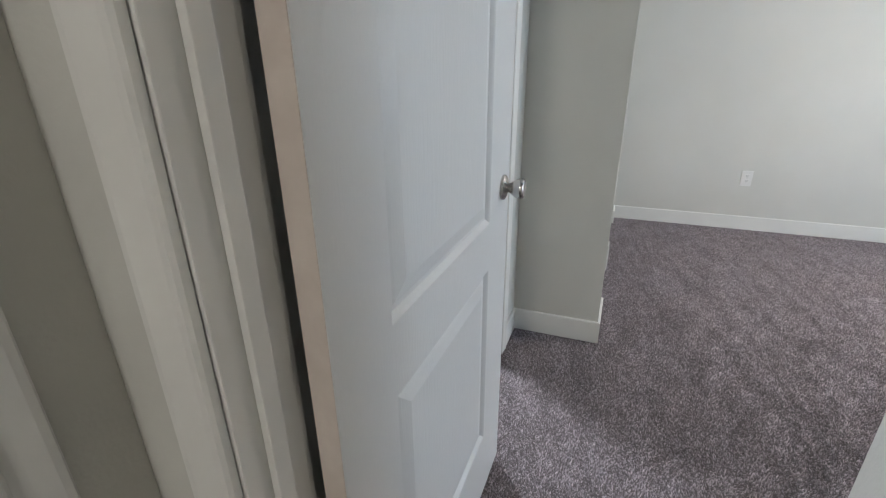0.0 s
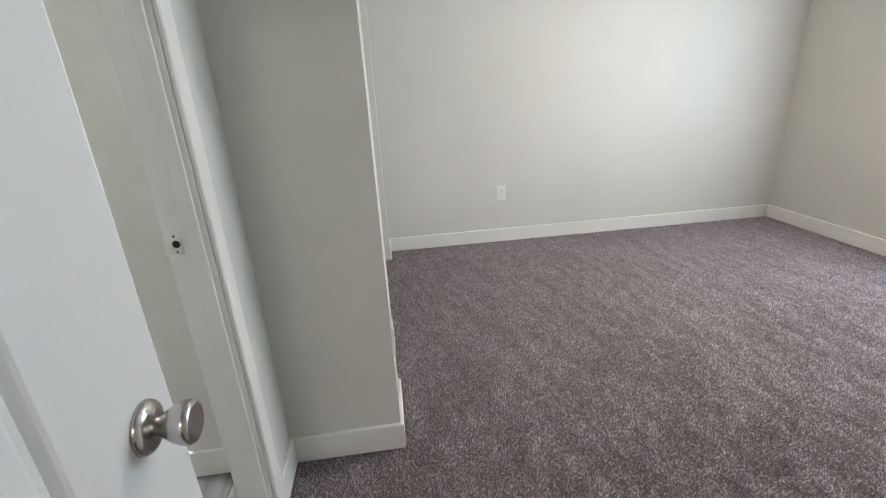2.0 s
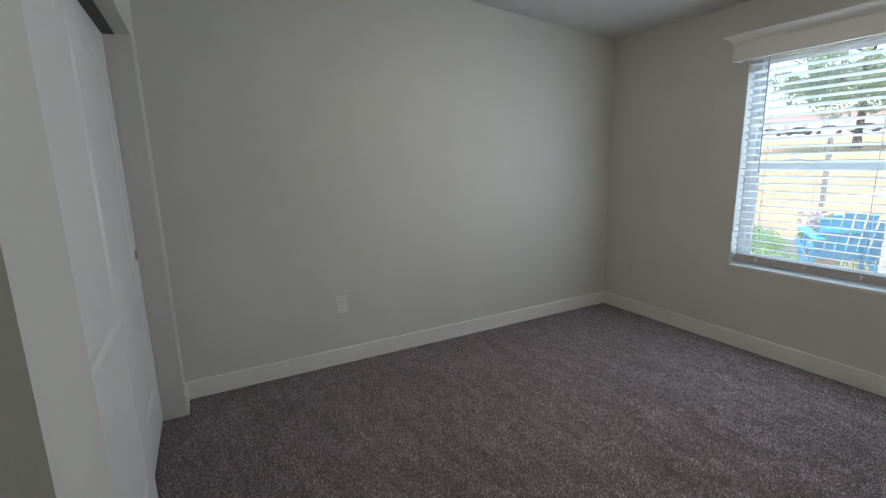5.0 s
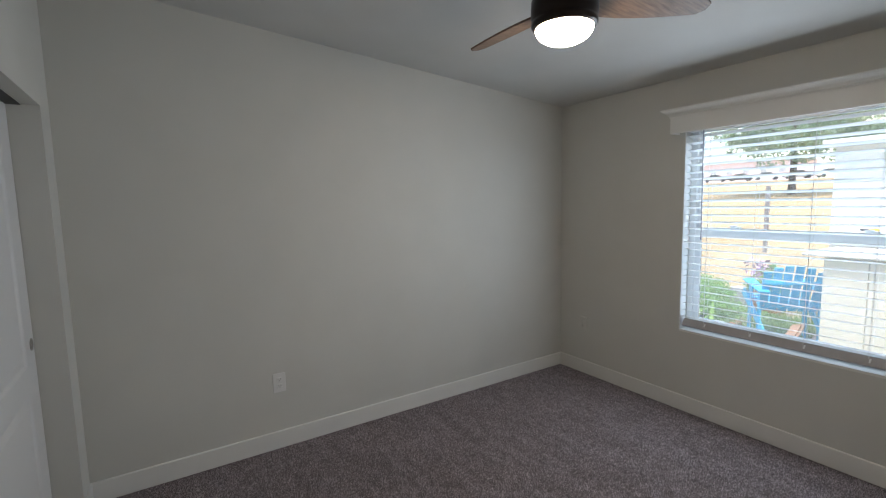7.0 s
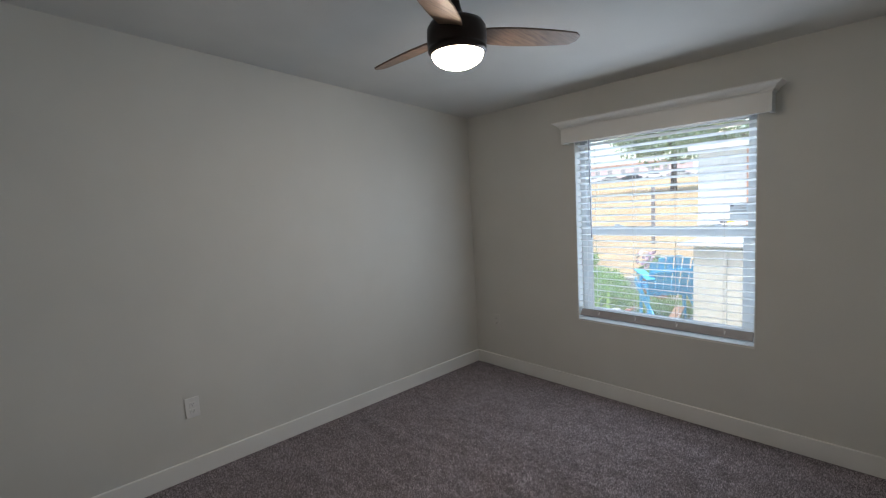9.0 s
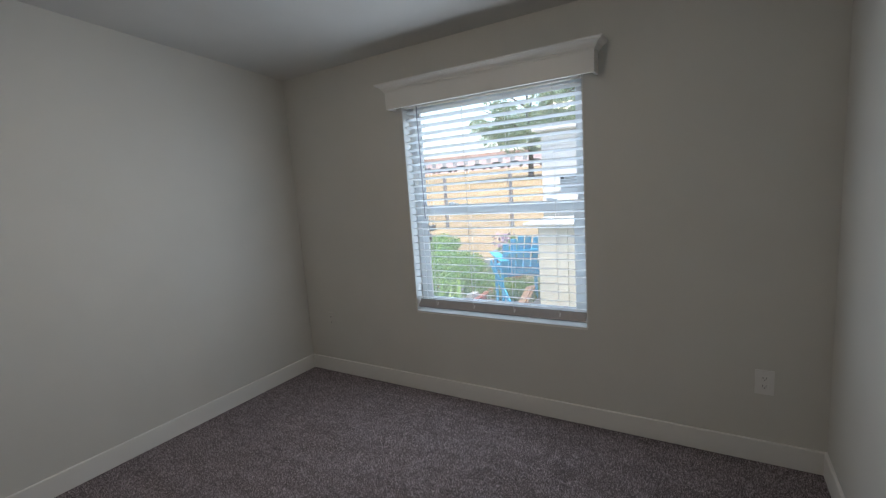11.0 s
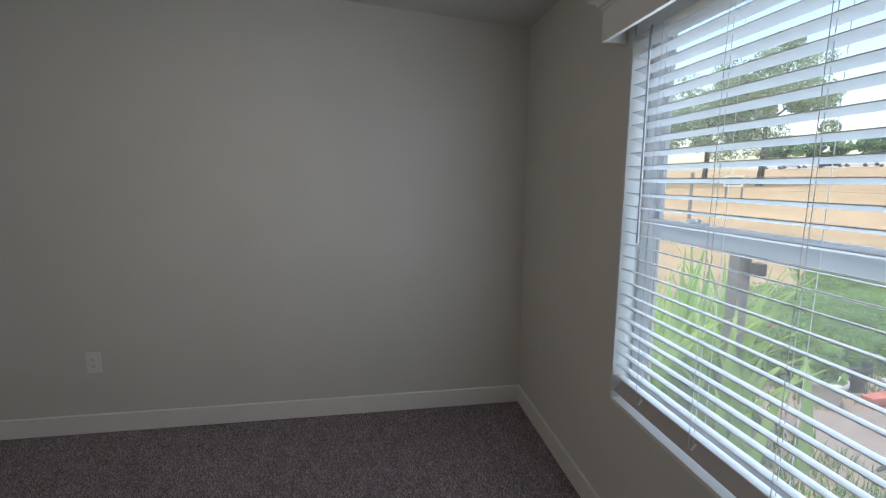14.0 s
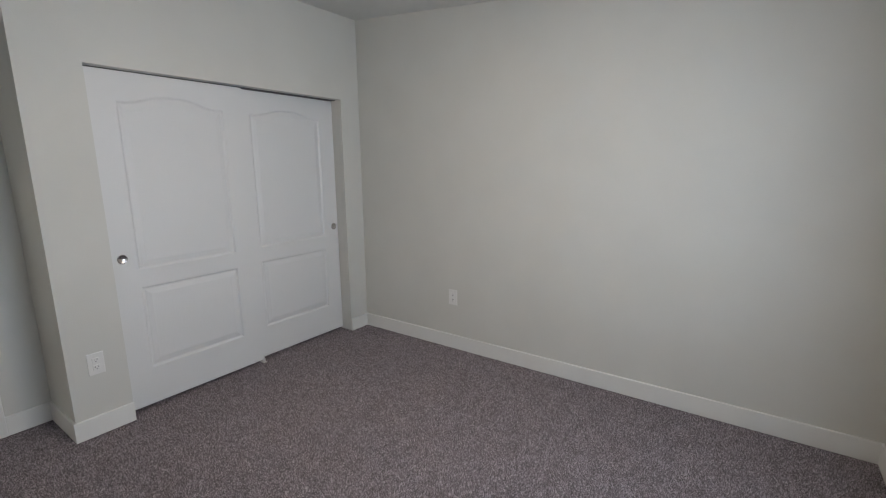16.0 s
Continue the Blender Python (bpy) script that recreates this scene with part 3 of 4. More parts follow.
# ---------------- valance ----------------
val = thing("window_valance", (-0.04, -1.75, 2.0), "white wooden valance box with crown moulding over the window", "valance")
VX, VY0, VY1, VZ0, VZ1 = -0.090, -2.421, -1.074, 2.004, 2.118
part("front_board", boxes((VX, VY0, VZ0, VX + 0.016, VY1, VZ1), bevel=0.0012), TRIM, val)
for ya in (VY0, VY1 - 0.016):
    part("end_board", boxes((VX + 0.0165, ya, VZ0, E - 0.001, ya + 0.016, VZ1), bevel=0.0012), TRIM, val)
part("top_board", boxes((VX + 0.001, VY0 + 0.001, VZ1, E - 0.001, VY1 - 0.001, VZ1 + 0.012)), TRIM, val)
CR = [(0, 0), (0.006, 0.0), (0.008, 0.010), (0.016, 0.016), (0.022, 0.028), (0.034, 0.036), (0.044, 0.040), (0.046, 0.045), (0.050, 0.047), (0.050, 0.053), (0, 0.053)]
cb = bmesh.new()
rings = []
for p, q in CR:
    rings.append([cb.verts.new(v) for v in ((E - 0.001, VY1 + p, VZ1 - 0.004 + q), (VX - p, VY1 + p, VZ1 - 0.004 + q), (VX - p, VY0 - p, VZ1 - 0.004 + q), (E - 0.001, VY0 - p, VZ1 - 0.004 + q))])
for a, b in zip(rings, rings[1:]):
    for i in range(3):
        cb.faces.new((a[i], a[i + 1], b[i + 1], b[i]))
part("crown_moulding", cb, TRIM, val)

# ---------------- ceiling fan ----------------
FXY = (-1.79, -1.65)
fan = thing("ceiling_fan", (*FXY, ceil_z(FXY[0])), "bronze ceiling fan with three brown blades and lit bowl", "ceiling fan")
MF = Matrix.Translation((*FXY, 0))
part("canopy", lathe([(0.068, 2.56), (0.068, 2.53), (0.060, 2.50), (0.032, 2.485), (0.018, 2.482), (0.0001, 2.482)], MF), BRONZE, fan, "", True)
part("downrod", lathe([(0.0125, 2.37), (0.0125, 2.50)], MF, 16), BRONZE, fan, "", True)
part("neck", lathe([(0.014, 2.45), (0.019, 2.43), (0.024, 2.40), (0.034, 2.375), (0.048, 2.366), (0.05, 2.358), (0.0001, 2.356)], MF), BRONZE, fan, "", True)
part("motor_housing", lathe([(0.0001, 2.362), (0.05, 2.360), (0.085, 2.352), (0.112, 2.338), (0.124, 2.318), (0.126, 2.290), (0.126, 2.262), (0.122, 2.248), (0.122, 2.240), (0.124, 2.238), (0.124, 2.225), (0.116, 2.215), (0.0001, 2.215)], MF, 48), BRONZE, fan, "", True)
bprof = [(0.109, 2.2149)]
for i in range(1, 11):
    a = radians(90 * i / 10)
    bprof.append((max(0.109 * math.cos(a), 0.0001), 2.2149 - 0.060 * math.sin(a)))
part("light_bowl", lathe(bprof, MF, 40), BOWL, fan, "lit frosted glass bowl", True)


def blade_mesh():
    b = bmesh.new()
    R0, R1 = 0.115, 0.565
    n = 18
    up, dn = [], []
    for i in range(n + 1):
        s = i / n
        r = R0 + (R1 - R0) * s
        w = 0.052 + 0.020 * math.sin(math.pi * min(1, s * 0.95) ** 0.8) - 0.012 * s
        if s > 0.93:
            w *= math.sqrt(max(0.0, 1 - ((s - 0.93) / 0.07) ** 2 * 0.75))
        up.append((r, w * 1.05)), dn.append((r, -w * 0.8))
    pts = up + dn[::-1]
    hi = [b.verts.new((x, y, 0.004)) for x, y in pts]
    lo = [b.verts.new((x, y, -0.004)) for x, y in pts]
    b.faces.new(hi), b.faces.new(lo)
    for i in range(len(pts)):
        j = (i + 1) % len(pts)
        b.faces.new((hi[i], hi[j], lo[j], lo[i]))
    return b


for a in (90, 210, 330):
    M = MF @ Matrix.Translation((0, 0, 2.298)) @ Matrix.Rotation(radians(a), 4, "Z") @ Matrix.Rotation(radians(-13), 4, "X")
    b = blade_mesh()
    bmesh.ops.transform(b, matrix=M, verts=b.verts)
    bl = part("blade", b, BLADE, fan, "brown wood-grain blade")
    bl.data.polygons.foreach_set("use_smooth", [False] * len(bl.data.polygons))
    part("blade_bracket", box(bmesh.new(), 0.10, -0.022, 0.004, 0.19, 0.022, 0.009, 0.002, M), BRONZE, bl)

# ---------------- bathroom ----------------
rng = random.Random(5)
PWID, PLEN = 0.152, 1.22
bf = bpy.data.objects["bathroom_floor"]


def plank_mesh(x0, y0, x1, y1):
    b = bmesh.new()
    g = 0.0012
    t = [b.verts.new(v) for v in ((x0 + g, y0 + g, 0), (x1 - g, y0 + g, 0), (x1 - g, y1 - g, 0), (x0 + g, y1 - g, 0))]
    d = [b.verts.new((v.co.x, v.co.y, -0.012)) for v in t]
    b.faces.new(t)
    for i in range(4):
        b.faces.new((t[i], t[(i + 1) % 4], d[(i + 1) % 4], d[i]))
    return b


x = BATH - 0.062
while x > XB0:
    xa = max(x - PWID, XB0)
    y = -4.07 - rng.uniform(0, PLEN)
    while y < -0.05:
        ya, yb = max(y, -4.07), min(y + PLEN, 0.0)
        if yb - ya > 0.02:
            part("plank", plank_mesh(xa, ya, x, yb), PLANK, bf)
        y += PLEN
    x -= PWID
structure("threshold", boxes((BATH - 0.072, BY0, -0.004, BATH - 0.05, BY1, 0.006), bevel=0.002), NICKEL, "metal strip between carpet and plank floor", "threshold")

toilet = thing("toilet", (-5.35, -1.42, 0), "white porcelain toilet with closed lid", "toilet")
TC = (-5.36, -1.42)


def oval(rings, cx, cy):
    b = bmesh.new()
    prev = None
    n = 32
    for z, ax, ay, off in rings:
        ring = []
        for i in range(n):
            a = 2 * math.pi * i / n
            c, s = math.cos(a), math.sin(a)
            k = 1.0 if c > 0 else 0.8
            ring.append(b.verts.new((cx + off + ax * c * k, cy + ay * s * (1 if c > 0 else 1), z)))
        if prev:
            for i in range(n):
                b.faces.new((prev[i], prev[(i + 1) % n], ring[(i + 1) % n], ring[i]))
        else:
            b.faces.new(ring)
        prev = ring
    b.faces.new(prev)
    return b


part("pedestal", oval([(0.0, 0.235, 0.125, 0.0), (0.012, 0.235, 0.125, 0.0), (0.03, 0.225, 0.118, 0.0), (0.12, 0.195, 0.105, -0.01), (0.2, 0.175, 0.105, -0.02), (0.25, 0.2, 0.135, 0.0)], *TC), PORCELAIN, toilet, "", True)
part("bowl", oval([(0.2, 0.165, 0.105, -0.02), (0.25, 0.2, 0.14, 0.0), (0.3, 0.235, 0.165, 0.01), (0.35, 0.258, 0.178, 0.015), (0.385, 0.264, 0.182, 0.015), (0.395, 0.258, 0.178, 0.015)], *TC), PORCELAIN, toilet, "", True)
part("seat", oval([(0.396, 0.262, 0.184, 0.015), (0.40, 0.268, 0.188, 0.015), (0.412, 0.268, 0.188, 0.015), (0.416, 0.262, 0.184, 0.015)], *TC), PORCELAIN, toilet, "", True)
part("lid", oval([(0.417, 0.266, 0.186, 0.013), (0.421, 0.271, 0.19, 0.013), (0.432, 0.268, 0.188, 0.013), (0.438, 0.24, 0.16, 0.013)], *TC), PORCELAIN, toilet, "", True)
part("tank", boxes((-5.76, -1.63, 0.38, -5.55, -1.21, 0.74), (-5.77, -1.64, 0.74, -5.54, -1.20, 0.77), bevel=0.015), PORCELAIN, toilet)

shower = thing("shower_stall", (-5.2, -0.45, 0), "white acrylic shower stall with low pan and metal sill", "shower")
part("pan", boxes((XB0 + 0.01, -0.9, 0.0, -4.36, -0.82, 0.20), (XB0 + 0.01, -0.82, 0.0, -4.36, N - 0.01, 0.08), bevel=0.012), ACRYLIC, shower)
part("toe_strip", boxes((XB0 + 0.01, -0.912, 0.0, -4.36, -0.901, 0.03), bevel=0.003), TRIM, shower)
part("sill_track", boxes((XB0 + 0.012, -0.885, 0.2005, -4.362, -0.845, 0.222), bevel=0.002), NICKEL, shower, "brushed metal door track")
part("surround", boxes((XB0 + 0.01, -0.03, 0.08, -4.36, N - 0.01, 2.1), (-4.385, -0.82, 0.2, -4.36, -0.03, 2.1), (XB0 + 0.01, -0.82, 0.2, XB0 + 0.03, -0.03, 2.1), bevel=0.006), ACRYLIC, shower)
part("shelf", boxes((XB0 + 0.03, -0.12, 0.93, -4.385, -0.03, 0.96), bevel=0.008), ACRYLIC, shower)
FROST = glass_mat("shower_glass", (0.9, 0.97, 0.97), 0.12)
gp = part("glass_door", boxes((XB0 + 0.012, -0.868, 0.2225, -4.364, -0.862, 1.95)), FROST, shower, "pale blue-green glass panel")
gp.visible_shadow = False

# unseen fixture, assumed as the source of the bathroom's light
lamp = thing("unseen_ceiling_light", (-5.1, -1.9, ceil_z(-5.1)), "white lit dome light assumed out of sight on the bathroom ceiling", "ceiling light", "dome lights")
part("pan_ring", lathe([(0.17, ceil_z(-5.1) + 0.02), (0.17, ceil_z(-5.1) - 0.035), (0.0001, ceil_z(-5.1) - 0.035)], Matrix.Translation((-5.1, -1.9, 0))), VINYL, lamp, "", True)
zc = ceil_z(-5.1) - 0.036
part("diffuser", lathe([(0.16, zc)] + [(max(0.16 * math.cos(radians(9 * i)), 0.0001), zc - 0.08 * math.sin(radians(9 * i))) for i in range(1, 11)], Matrix.Translation((-5.1, -1.9, 0))), BATHLAMP, lamp, "lit diffuser", True)
# unseen dome added far back in the hall to light the return wall
hall_fill = thing("unseen_ceiling_light", (-3.70, -6.3, ceil_z(-3.70)), "unseen white dome added in the hall as fill light", "ceiling light", "dome lights")
zc = ceil_z(-3.70) - 0.036
part("pan_ring", lathe([(0.17, zc + 0.056), (0.17, zc + 0.001), (0.0001, zc + 0.001)], Matrix.Translation((-3.70, -6.3, 0))), VINYL, hall_fill, "", True)
part("diffuser", lathe([(0.16, zc)] + [(max(0.16 * math.cos(radians(9 * i)), 0.0001), zc - 0.08 * math.sin(radians(9 * i))) for i in range(1, 11)], Matrix.Translation((-3.70, -6.3, 0))), HALLFILL, hall_fill, "lit diffuser", True)

# ---------------- outside: ground ----------------
GROUND0 = -0.45


def ground_z(x):
    if x < 6:
        return GROUND0
    return GROUND0 + 0.056 * (min(x, 95) - 6) + 0.004 * max(0.0, min(x, 900) - 95)


FIELD = mat("dry_field", (0.39, 0.285, 0.16), (0.30, 0.22, 0.125), 0.8, 0.95, 0.5, 14, big=0.12, bigscale=0.12, spec=0.1, dist=0.05)
SOIL = mat("yard_soil", (0.34, 0.27, 0.20), (0.25, 0.20, 0.15), 5, 0.95, 0.5, 40, big=0.15, bigscale=1.5, spec=0.1, dist=0.02)
CONC = mat("patio_concrete", (0.30, 0.25, 0.22), (0.23, 0.19, 0.165), 7, 0.9, 0.3, 60, big=0.1, spec=0.15)
GRASS = mat("grass_blade", (0.10, 0.20, 0.045), (0.16, 0.24, 0.06), 3, 0.7, rand=-0.35, spec=0.25)
LEAF = mat("bush_leaf", (0.21, 0.36, 0.11), (0.13, 0.25, 0.07), 2, 0.6, rand=-0.4, spec=0.3)
IRIS = mat("iris_leaf", (0.36, 0.53, 0.15), (0.26, 0.42, 0.11), 3, 0.5, rand=-0.3, spec=0.35)
LOWLEAF = mat("low_tree_leaf", (0.14, 0.24, 0.09), (0.10, 0.17, 0.07), 1, 0.7, rand=-0.4, spec=0.2)
TREELEAF = mat("tree_leaf", (0.24, 0.30, 0.19), (0.16, 0.21, 0.12), 1, 0.7, rand=-0.4, spec=0.2)


def leafy(m, colour, share):
    """Let part of the light pass through thin leaves."""
    nt = m.node_tree
    tr, mx = nt.nodes.new("ShaderNodeBsdfTranslucent"), nt.nodes.new("ShaderNodeMixShader")
    tr.inputs["Color"].default_value = (*colour, 1)
    mx.inputs["Fac"].default_value = share
    nt.links.new(nt.nodes["Principled BSDF"].outputs["BSDF"], mx.inputs[1])
    nt.links.new(tr.outputs["BSDF"], mx.inputs[2])
    nt.links.new(mx.outputs["Shader"], nt.nodes["Material Output"].inputs["Surface"])


leafy(GRASS, (0.22, 0.36, 0.08), 0.4)
leafy(LEAF, (0.42, 0.60, 0.20), 0.55)
leafy(IRIS, (0.52, 0.72, 0.22), 0.55)
leafy(LOWLEAF, (0.22, 0.36, 0.14), 0.45)
leafy(TREELEAF, (0.48, 0.57, 0.40), 0.65)
BARK = mat("bark", (0.12, 0.09, 0.07), (0.07, 0.055, 0.045), 10, 0.9, 0.5, 30)
GREYWOOD = mat("weathered_wood", (0.26, 0.24, 0.23), (0.17, 0.155, 0.15), 1, 0.85, 0.3, 1, stretch=(60, 60, 6))
BOARDWOOD = mat("brown_lumber", (0.31, 0.18, 0.10), (0.19, 0.105, 0.06), 12, 0.75, 0.2, 60, rand=0.2)
BLUE = mat("blue_plastic", (0.04, 0.46, 0.78), (0.035, 0.40, 0.70), 6, 0.4, big=0.05)
TERRA = mat("terracotta", (0.58, 0.24, 0.12), (0.5, 0.2, 0.1), 10, 0.8, 0.2, 60)
REDBRICK = mat("red_brick", (0.42, 0.13, 0.09), (0.32, 0.10, 0.07), 14, 0.85, 0.4, 70, rand=0.2)
CREAM = mat("cream_panel", (0.76, 0.72, 0.61), (0.72, 0.68, 0.57), 4, 0.6, 0.1, 40, big=0.05)
GREYLID = mat("grey_lid", (0.42, 0.40, 0.37), (0.36, 0.34, 0.32), 6, 0.6)
WHITEWALL = mat("white_siding", (0.74, 0.73, 0.7), (0.7, 0.69, 0.66), 3, 0.6, big=0.04)
PINK = mat("pink_stucco", (0.86, 0.66, 0.65), (0.82, 0.62, 0.61), 2, 0.85, 0.2, 20)
ROOF = mat("roof_edge", (0.66, 0.56, 0.55), (0.6, 0.51, 0.5), 3, 0.8)
DARKGLASS = mat("dark_glass", (0.05, 0.055, 0.06), rough=0.08)
FARGLASS = mat("far_window_glass", (0.42, 0.42, 0.44), rough=0.1)
RUBBER = mat("black_rubber", (0.02, 0.02, 0.02), rough=0.7)
BLACKPLASTIC = mat("black_plastic", (0.025, 0.025, 0.028), (0.04, 0.04, 0.042), 10, 0.45)
WHITEPLASTIC = mat("white_plastic", (0.75, 0.75, 0.73), (0.7, 0.7, 0.68), 6, 0.4)
REDPETAL = mat("red_petal", (0.5, 0.02, 0.03), (0.4, 0.015, 0.02), 20, 0.6)
LILAC = mat("lilac_petal", (0.45, 0.27, 0.42), (0.55, 0.4, 0.5), 20, 0.7, rand=-0.3)
PIPE = mat("orange_pipe", (0.62, 0.33, 0.2), (0.55, 0.28, 0.17), 6, 0.6)
CONCB = mat("concrete_block", (0.45, 0.44, 0.42), (0.38, 0.37, 0.35), 14, 0.9, 0.3, 60)
WIRE = mat("fence_wire", (0.3, 0.29, 0.28), rough=0.5, metal=0.7)

bm = bmesh.new()
xs = [-80, -20, -8, 0.2, 1, 2, 3, 4, 5, 6, 8, 10, 13, 17, 22, 28, 35, 43, 52, 62, 72, 100, 200, 450, 900]
ys = [-600, -250, -100, -50, -25, -12, -6, -3, -1.5, 0, 1.5, 3, 6, 10, 16, 25, 40, 60, 90, 150, 300, 600]
grid = [[bm.verts.new((x, y, ground_z(x))) for y in ys] for x in xs]
for i in range(len(xs) - 1):
    for j in range(len(ys) - 1):
        bm.faces.new((grid[i][j], grid[i + 1][j], grid[i + 1][j + 1], grid[i][j + 1]))
structure("ground", bm, FIELD, "dry tan field rising to a row of parked cars", "ground")
bm = bmesh.new()
rg = random.Random(8)
ring = [bm.verts.new((0.2 + 3.9 + 3.9 * math.cos(a) * rg.uniform(0.9, 1.0), 0.6 + 4.0 * math.sin(a) * rg.uniform(0.9, 1.0), GROUND0 + 0.006)) for a in [2 * math.pi * i / 40 for i in range(40)]]
bm.faces.new(ring)
structure("yard", bm, SOIL, "bare brown yard soil outside the window", "ground")
structure("patio", boxes((2.3, -1.25, GROUND0 - 0.05, 4.9, 0.22, GROUND0 + 0.02), bevel=0.008), CONC, "tan concrete patio slab beside the house", "patio")
structure("house_skirting", boxes((0.02, -5.6, GROUND0, 0.14, 0.13, -0.001)), WHITEWALL, "pale skirting under the house wall", "skirting")


def quads(name, centres, size, material, seed, flat=0.0, aspect=1.6):
    """Many small leaves in one mesh."""
    r = np.random.RandomState(seed)
    n = len(centres)
    a = r.normal(size=(n, 3))
    a[:, 2] *= 1 - flat
    a /= np.linalg.norm(a, axis=1)[:, None]
    b = np.cross(a, r.normal(size=(n, 3)))
    b /= np.linalg.norm(b, axis=1)[:, None]
    s = size * r.uniform(0.6, 1.25, (n, 1))
    c = np.asarray(centres)
    V = np.stack([c - a * s * aspect / 2, c + b * s / 2, c + a * s * aspect / 2, c - b * s / 2], 1).reshape(-1, 3)
    me = bpy.data.meshes.new(name)
    me.from_pydata(V.tolist(), [], np.arange(n * 4).reshape(-1, 4).tolist())
    me.materials.append(material)
    return me


def under(name, me, parent, label=""):
    base = BASE[parent.name]
    me.transform(Matrix.Translation(-base))
    o = new(name, me)
    o.parent = parent
    BASE[o.name] = base
    if label:
        o["label"] = label
    return o


def clump(seed, n, centre, radii, lumps=14, spread=0.62, size=0.34):
    """Leaf places gathered in uneven lumps."""
    r = np.random.RandomState(seed)
    d = r.normal(size=(lumps, 3))
    d /= np.linalg.norm(d, axis=1)[:, None]
    L = d * r.uniform(0.25, 1.0, (lumps, 1)) ** 0.5 * spread
    pick = r.randint(0, lumps, n)
    q = r.normal(size=(n, 3))
    q /= np.linalg.norm(q, axis=1)[:, None]
    q *= r.uniform(0.3, 1, (n, 1)) ** 0.4 * size * r.uniform(0.6, 1.3, lumps)[pick][:, None]
    return np.array(centre) + (L[pick] + q) * np.array(radii)


# grass
def blades(name, pts, hmin, hmax, w, material, seed, bend=0.35, label="", segs=3):
    r = np.random.RandomState(seed)
    V, F = [], []
    for x, y, z in pts:
        a, h, l = r.uniform(0, 6.283), r.uniform(hmin, hmax), r.uniform(0.1, bend)
        ux, uy = math.cos(a), math.sin(a)
        k = len(V)
        for s in range(segs + 1):
            f = s / segs
            ww = w * (1 - f ** 2 * 0.93) / 2
            ox, oz = l * h * f * f, h * (f - 0.25 * l * f * f)
            V.append((x + ux * ox - uy * ww, y + uy * ox + ux * ww, z + oz))
            V.append((x + ux * ox + uy * ww, y + uy * ox - ux * ww, z + oz))
        for s in range(segs):
            F.append((k + 2 * s, k + 2 * s + 1, k + 2 * s + 3, k + 2 * s + 2))
    me = bpy.data.meshes.new(name)
    me.from_pydata(V, [], F)
    me.materials.append(material)
    return me


r = np.random.RandomState(4)
gp = []
while len(gp) < 9000:
    x, y = r.uniform(0.3, 7.5), r.uniform(0.25, 4.2)
    if math.sin(x * 2.1 + 1.3 * math.sin(y * 2)) + math.sin(y * 2.7) > -0.5:
        gp.append((x, y, GROUND0))
for _ in range(5000):
    gp.append((r.uniform(0.25, 2.3), r.uniform(-2.4, 0.3), GROUND0))
for _ in range(1500):
    gp.append((r.uniform(4.9, 7.5), r.uniform(-1.2, 0.4), GROUND0))
for _ in range(3500):
    gp.append((r.uniform(3.95, 5.2), r.uniform(-0.55, 0.7), GROUND0 + 0.015))
tagged(new("grass", blades("grass", gp, 0.04, 0.15, 0.013, GRASS, 2, 0.6)), "patchy green grass in the yard", "grass", kind="stuff")


def bush(name, seed, n, centre, radii, size, material, label, flower=None, stems=6):
    t = thing(name, (centre[0], centre[1], GROUND0), label, "bush")
    bs = []
    rr = random.Random(seed)
    for i in range(stems):
        a = rr.uniform(0, 6.283)
        bs.append(tube([(centre[0], centre[1], GROUND0 - 0.02), (centre[0] + 0.25 * radii[0] * math.cos(a), centre[1] + 0.25 * radii[1] * math.sin(a), (centre[2] + GROUND0) / 2), (centre[0] + 0.6 * radii[0] * math.cos(a), centre[1] + 0.6 * radii[1] * math.sin(a), centre[2] + 0.2 * radii[2])], [0.018, 0.012, 0.005], 6))
    part("stems", join(*bs), BARK, t)
    under("foliage", quads("foliage", clump(seed, n, centre, radii, 26), size, material, seed), t)
    if flower:
        for p in flower:
            part("flower", lathe([(0.008, -0.02), (0.03, 0.0), (0.036, 0.018), (0.02, 0.03), (0.0001, 0.032)], Matrix.Translation(p) @ pose(0, 0, 0, rr.uniform(-50, 50), rr.uniform(-50, 50), 0), 10), REDPETAL, t, "red bloom", True)
    return t


bush("garden_bush", 11, 26000, (4.85, 1.5, -0.24), (1.2, 1.9, 0.50), 0.032, LEAF, "dense green garden bush in the yard")
bush("garden_bush", 12, 6000, (6.4, 2.9, -0.05), (0.9, 1.0, 0.55), 0.045, LEAF, "green garden bush by the field")
bush("rose_bush", 13, 3600, (3.0, 1.0, -0.16), (0.52, 0.62, 0.36), 0.034, LEAF, "small rose bush with red blooms", [(3.02, 1.05, 0.03), (3.1, 0.62, -0.05), (2.85, 1.3, 0.10), (3.25, 0.85, -0.02)])
iris = thing("iris_clump", (1.42, 0.22, GROUND0), "tall clump of sword-shaped green leaves by the post", "plant")
ip = [(1.42 + r.normal(0, 0.24), 0.22 + r.normal(0, 0.29), GROUND0) for _ in range(170)]
under("foliage", blades("foliage", ip, 0.8, 1.6, 0.075, IRIS, 6, 0.75, segs=7), iris)

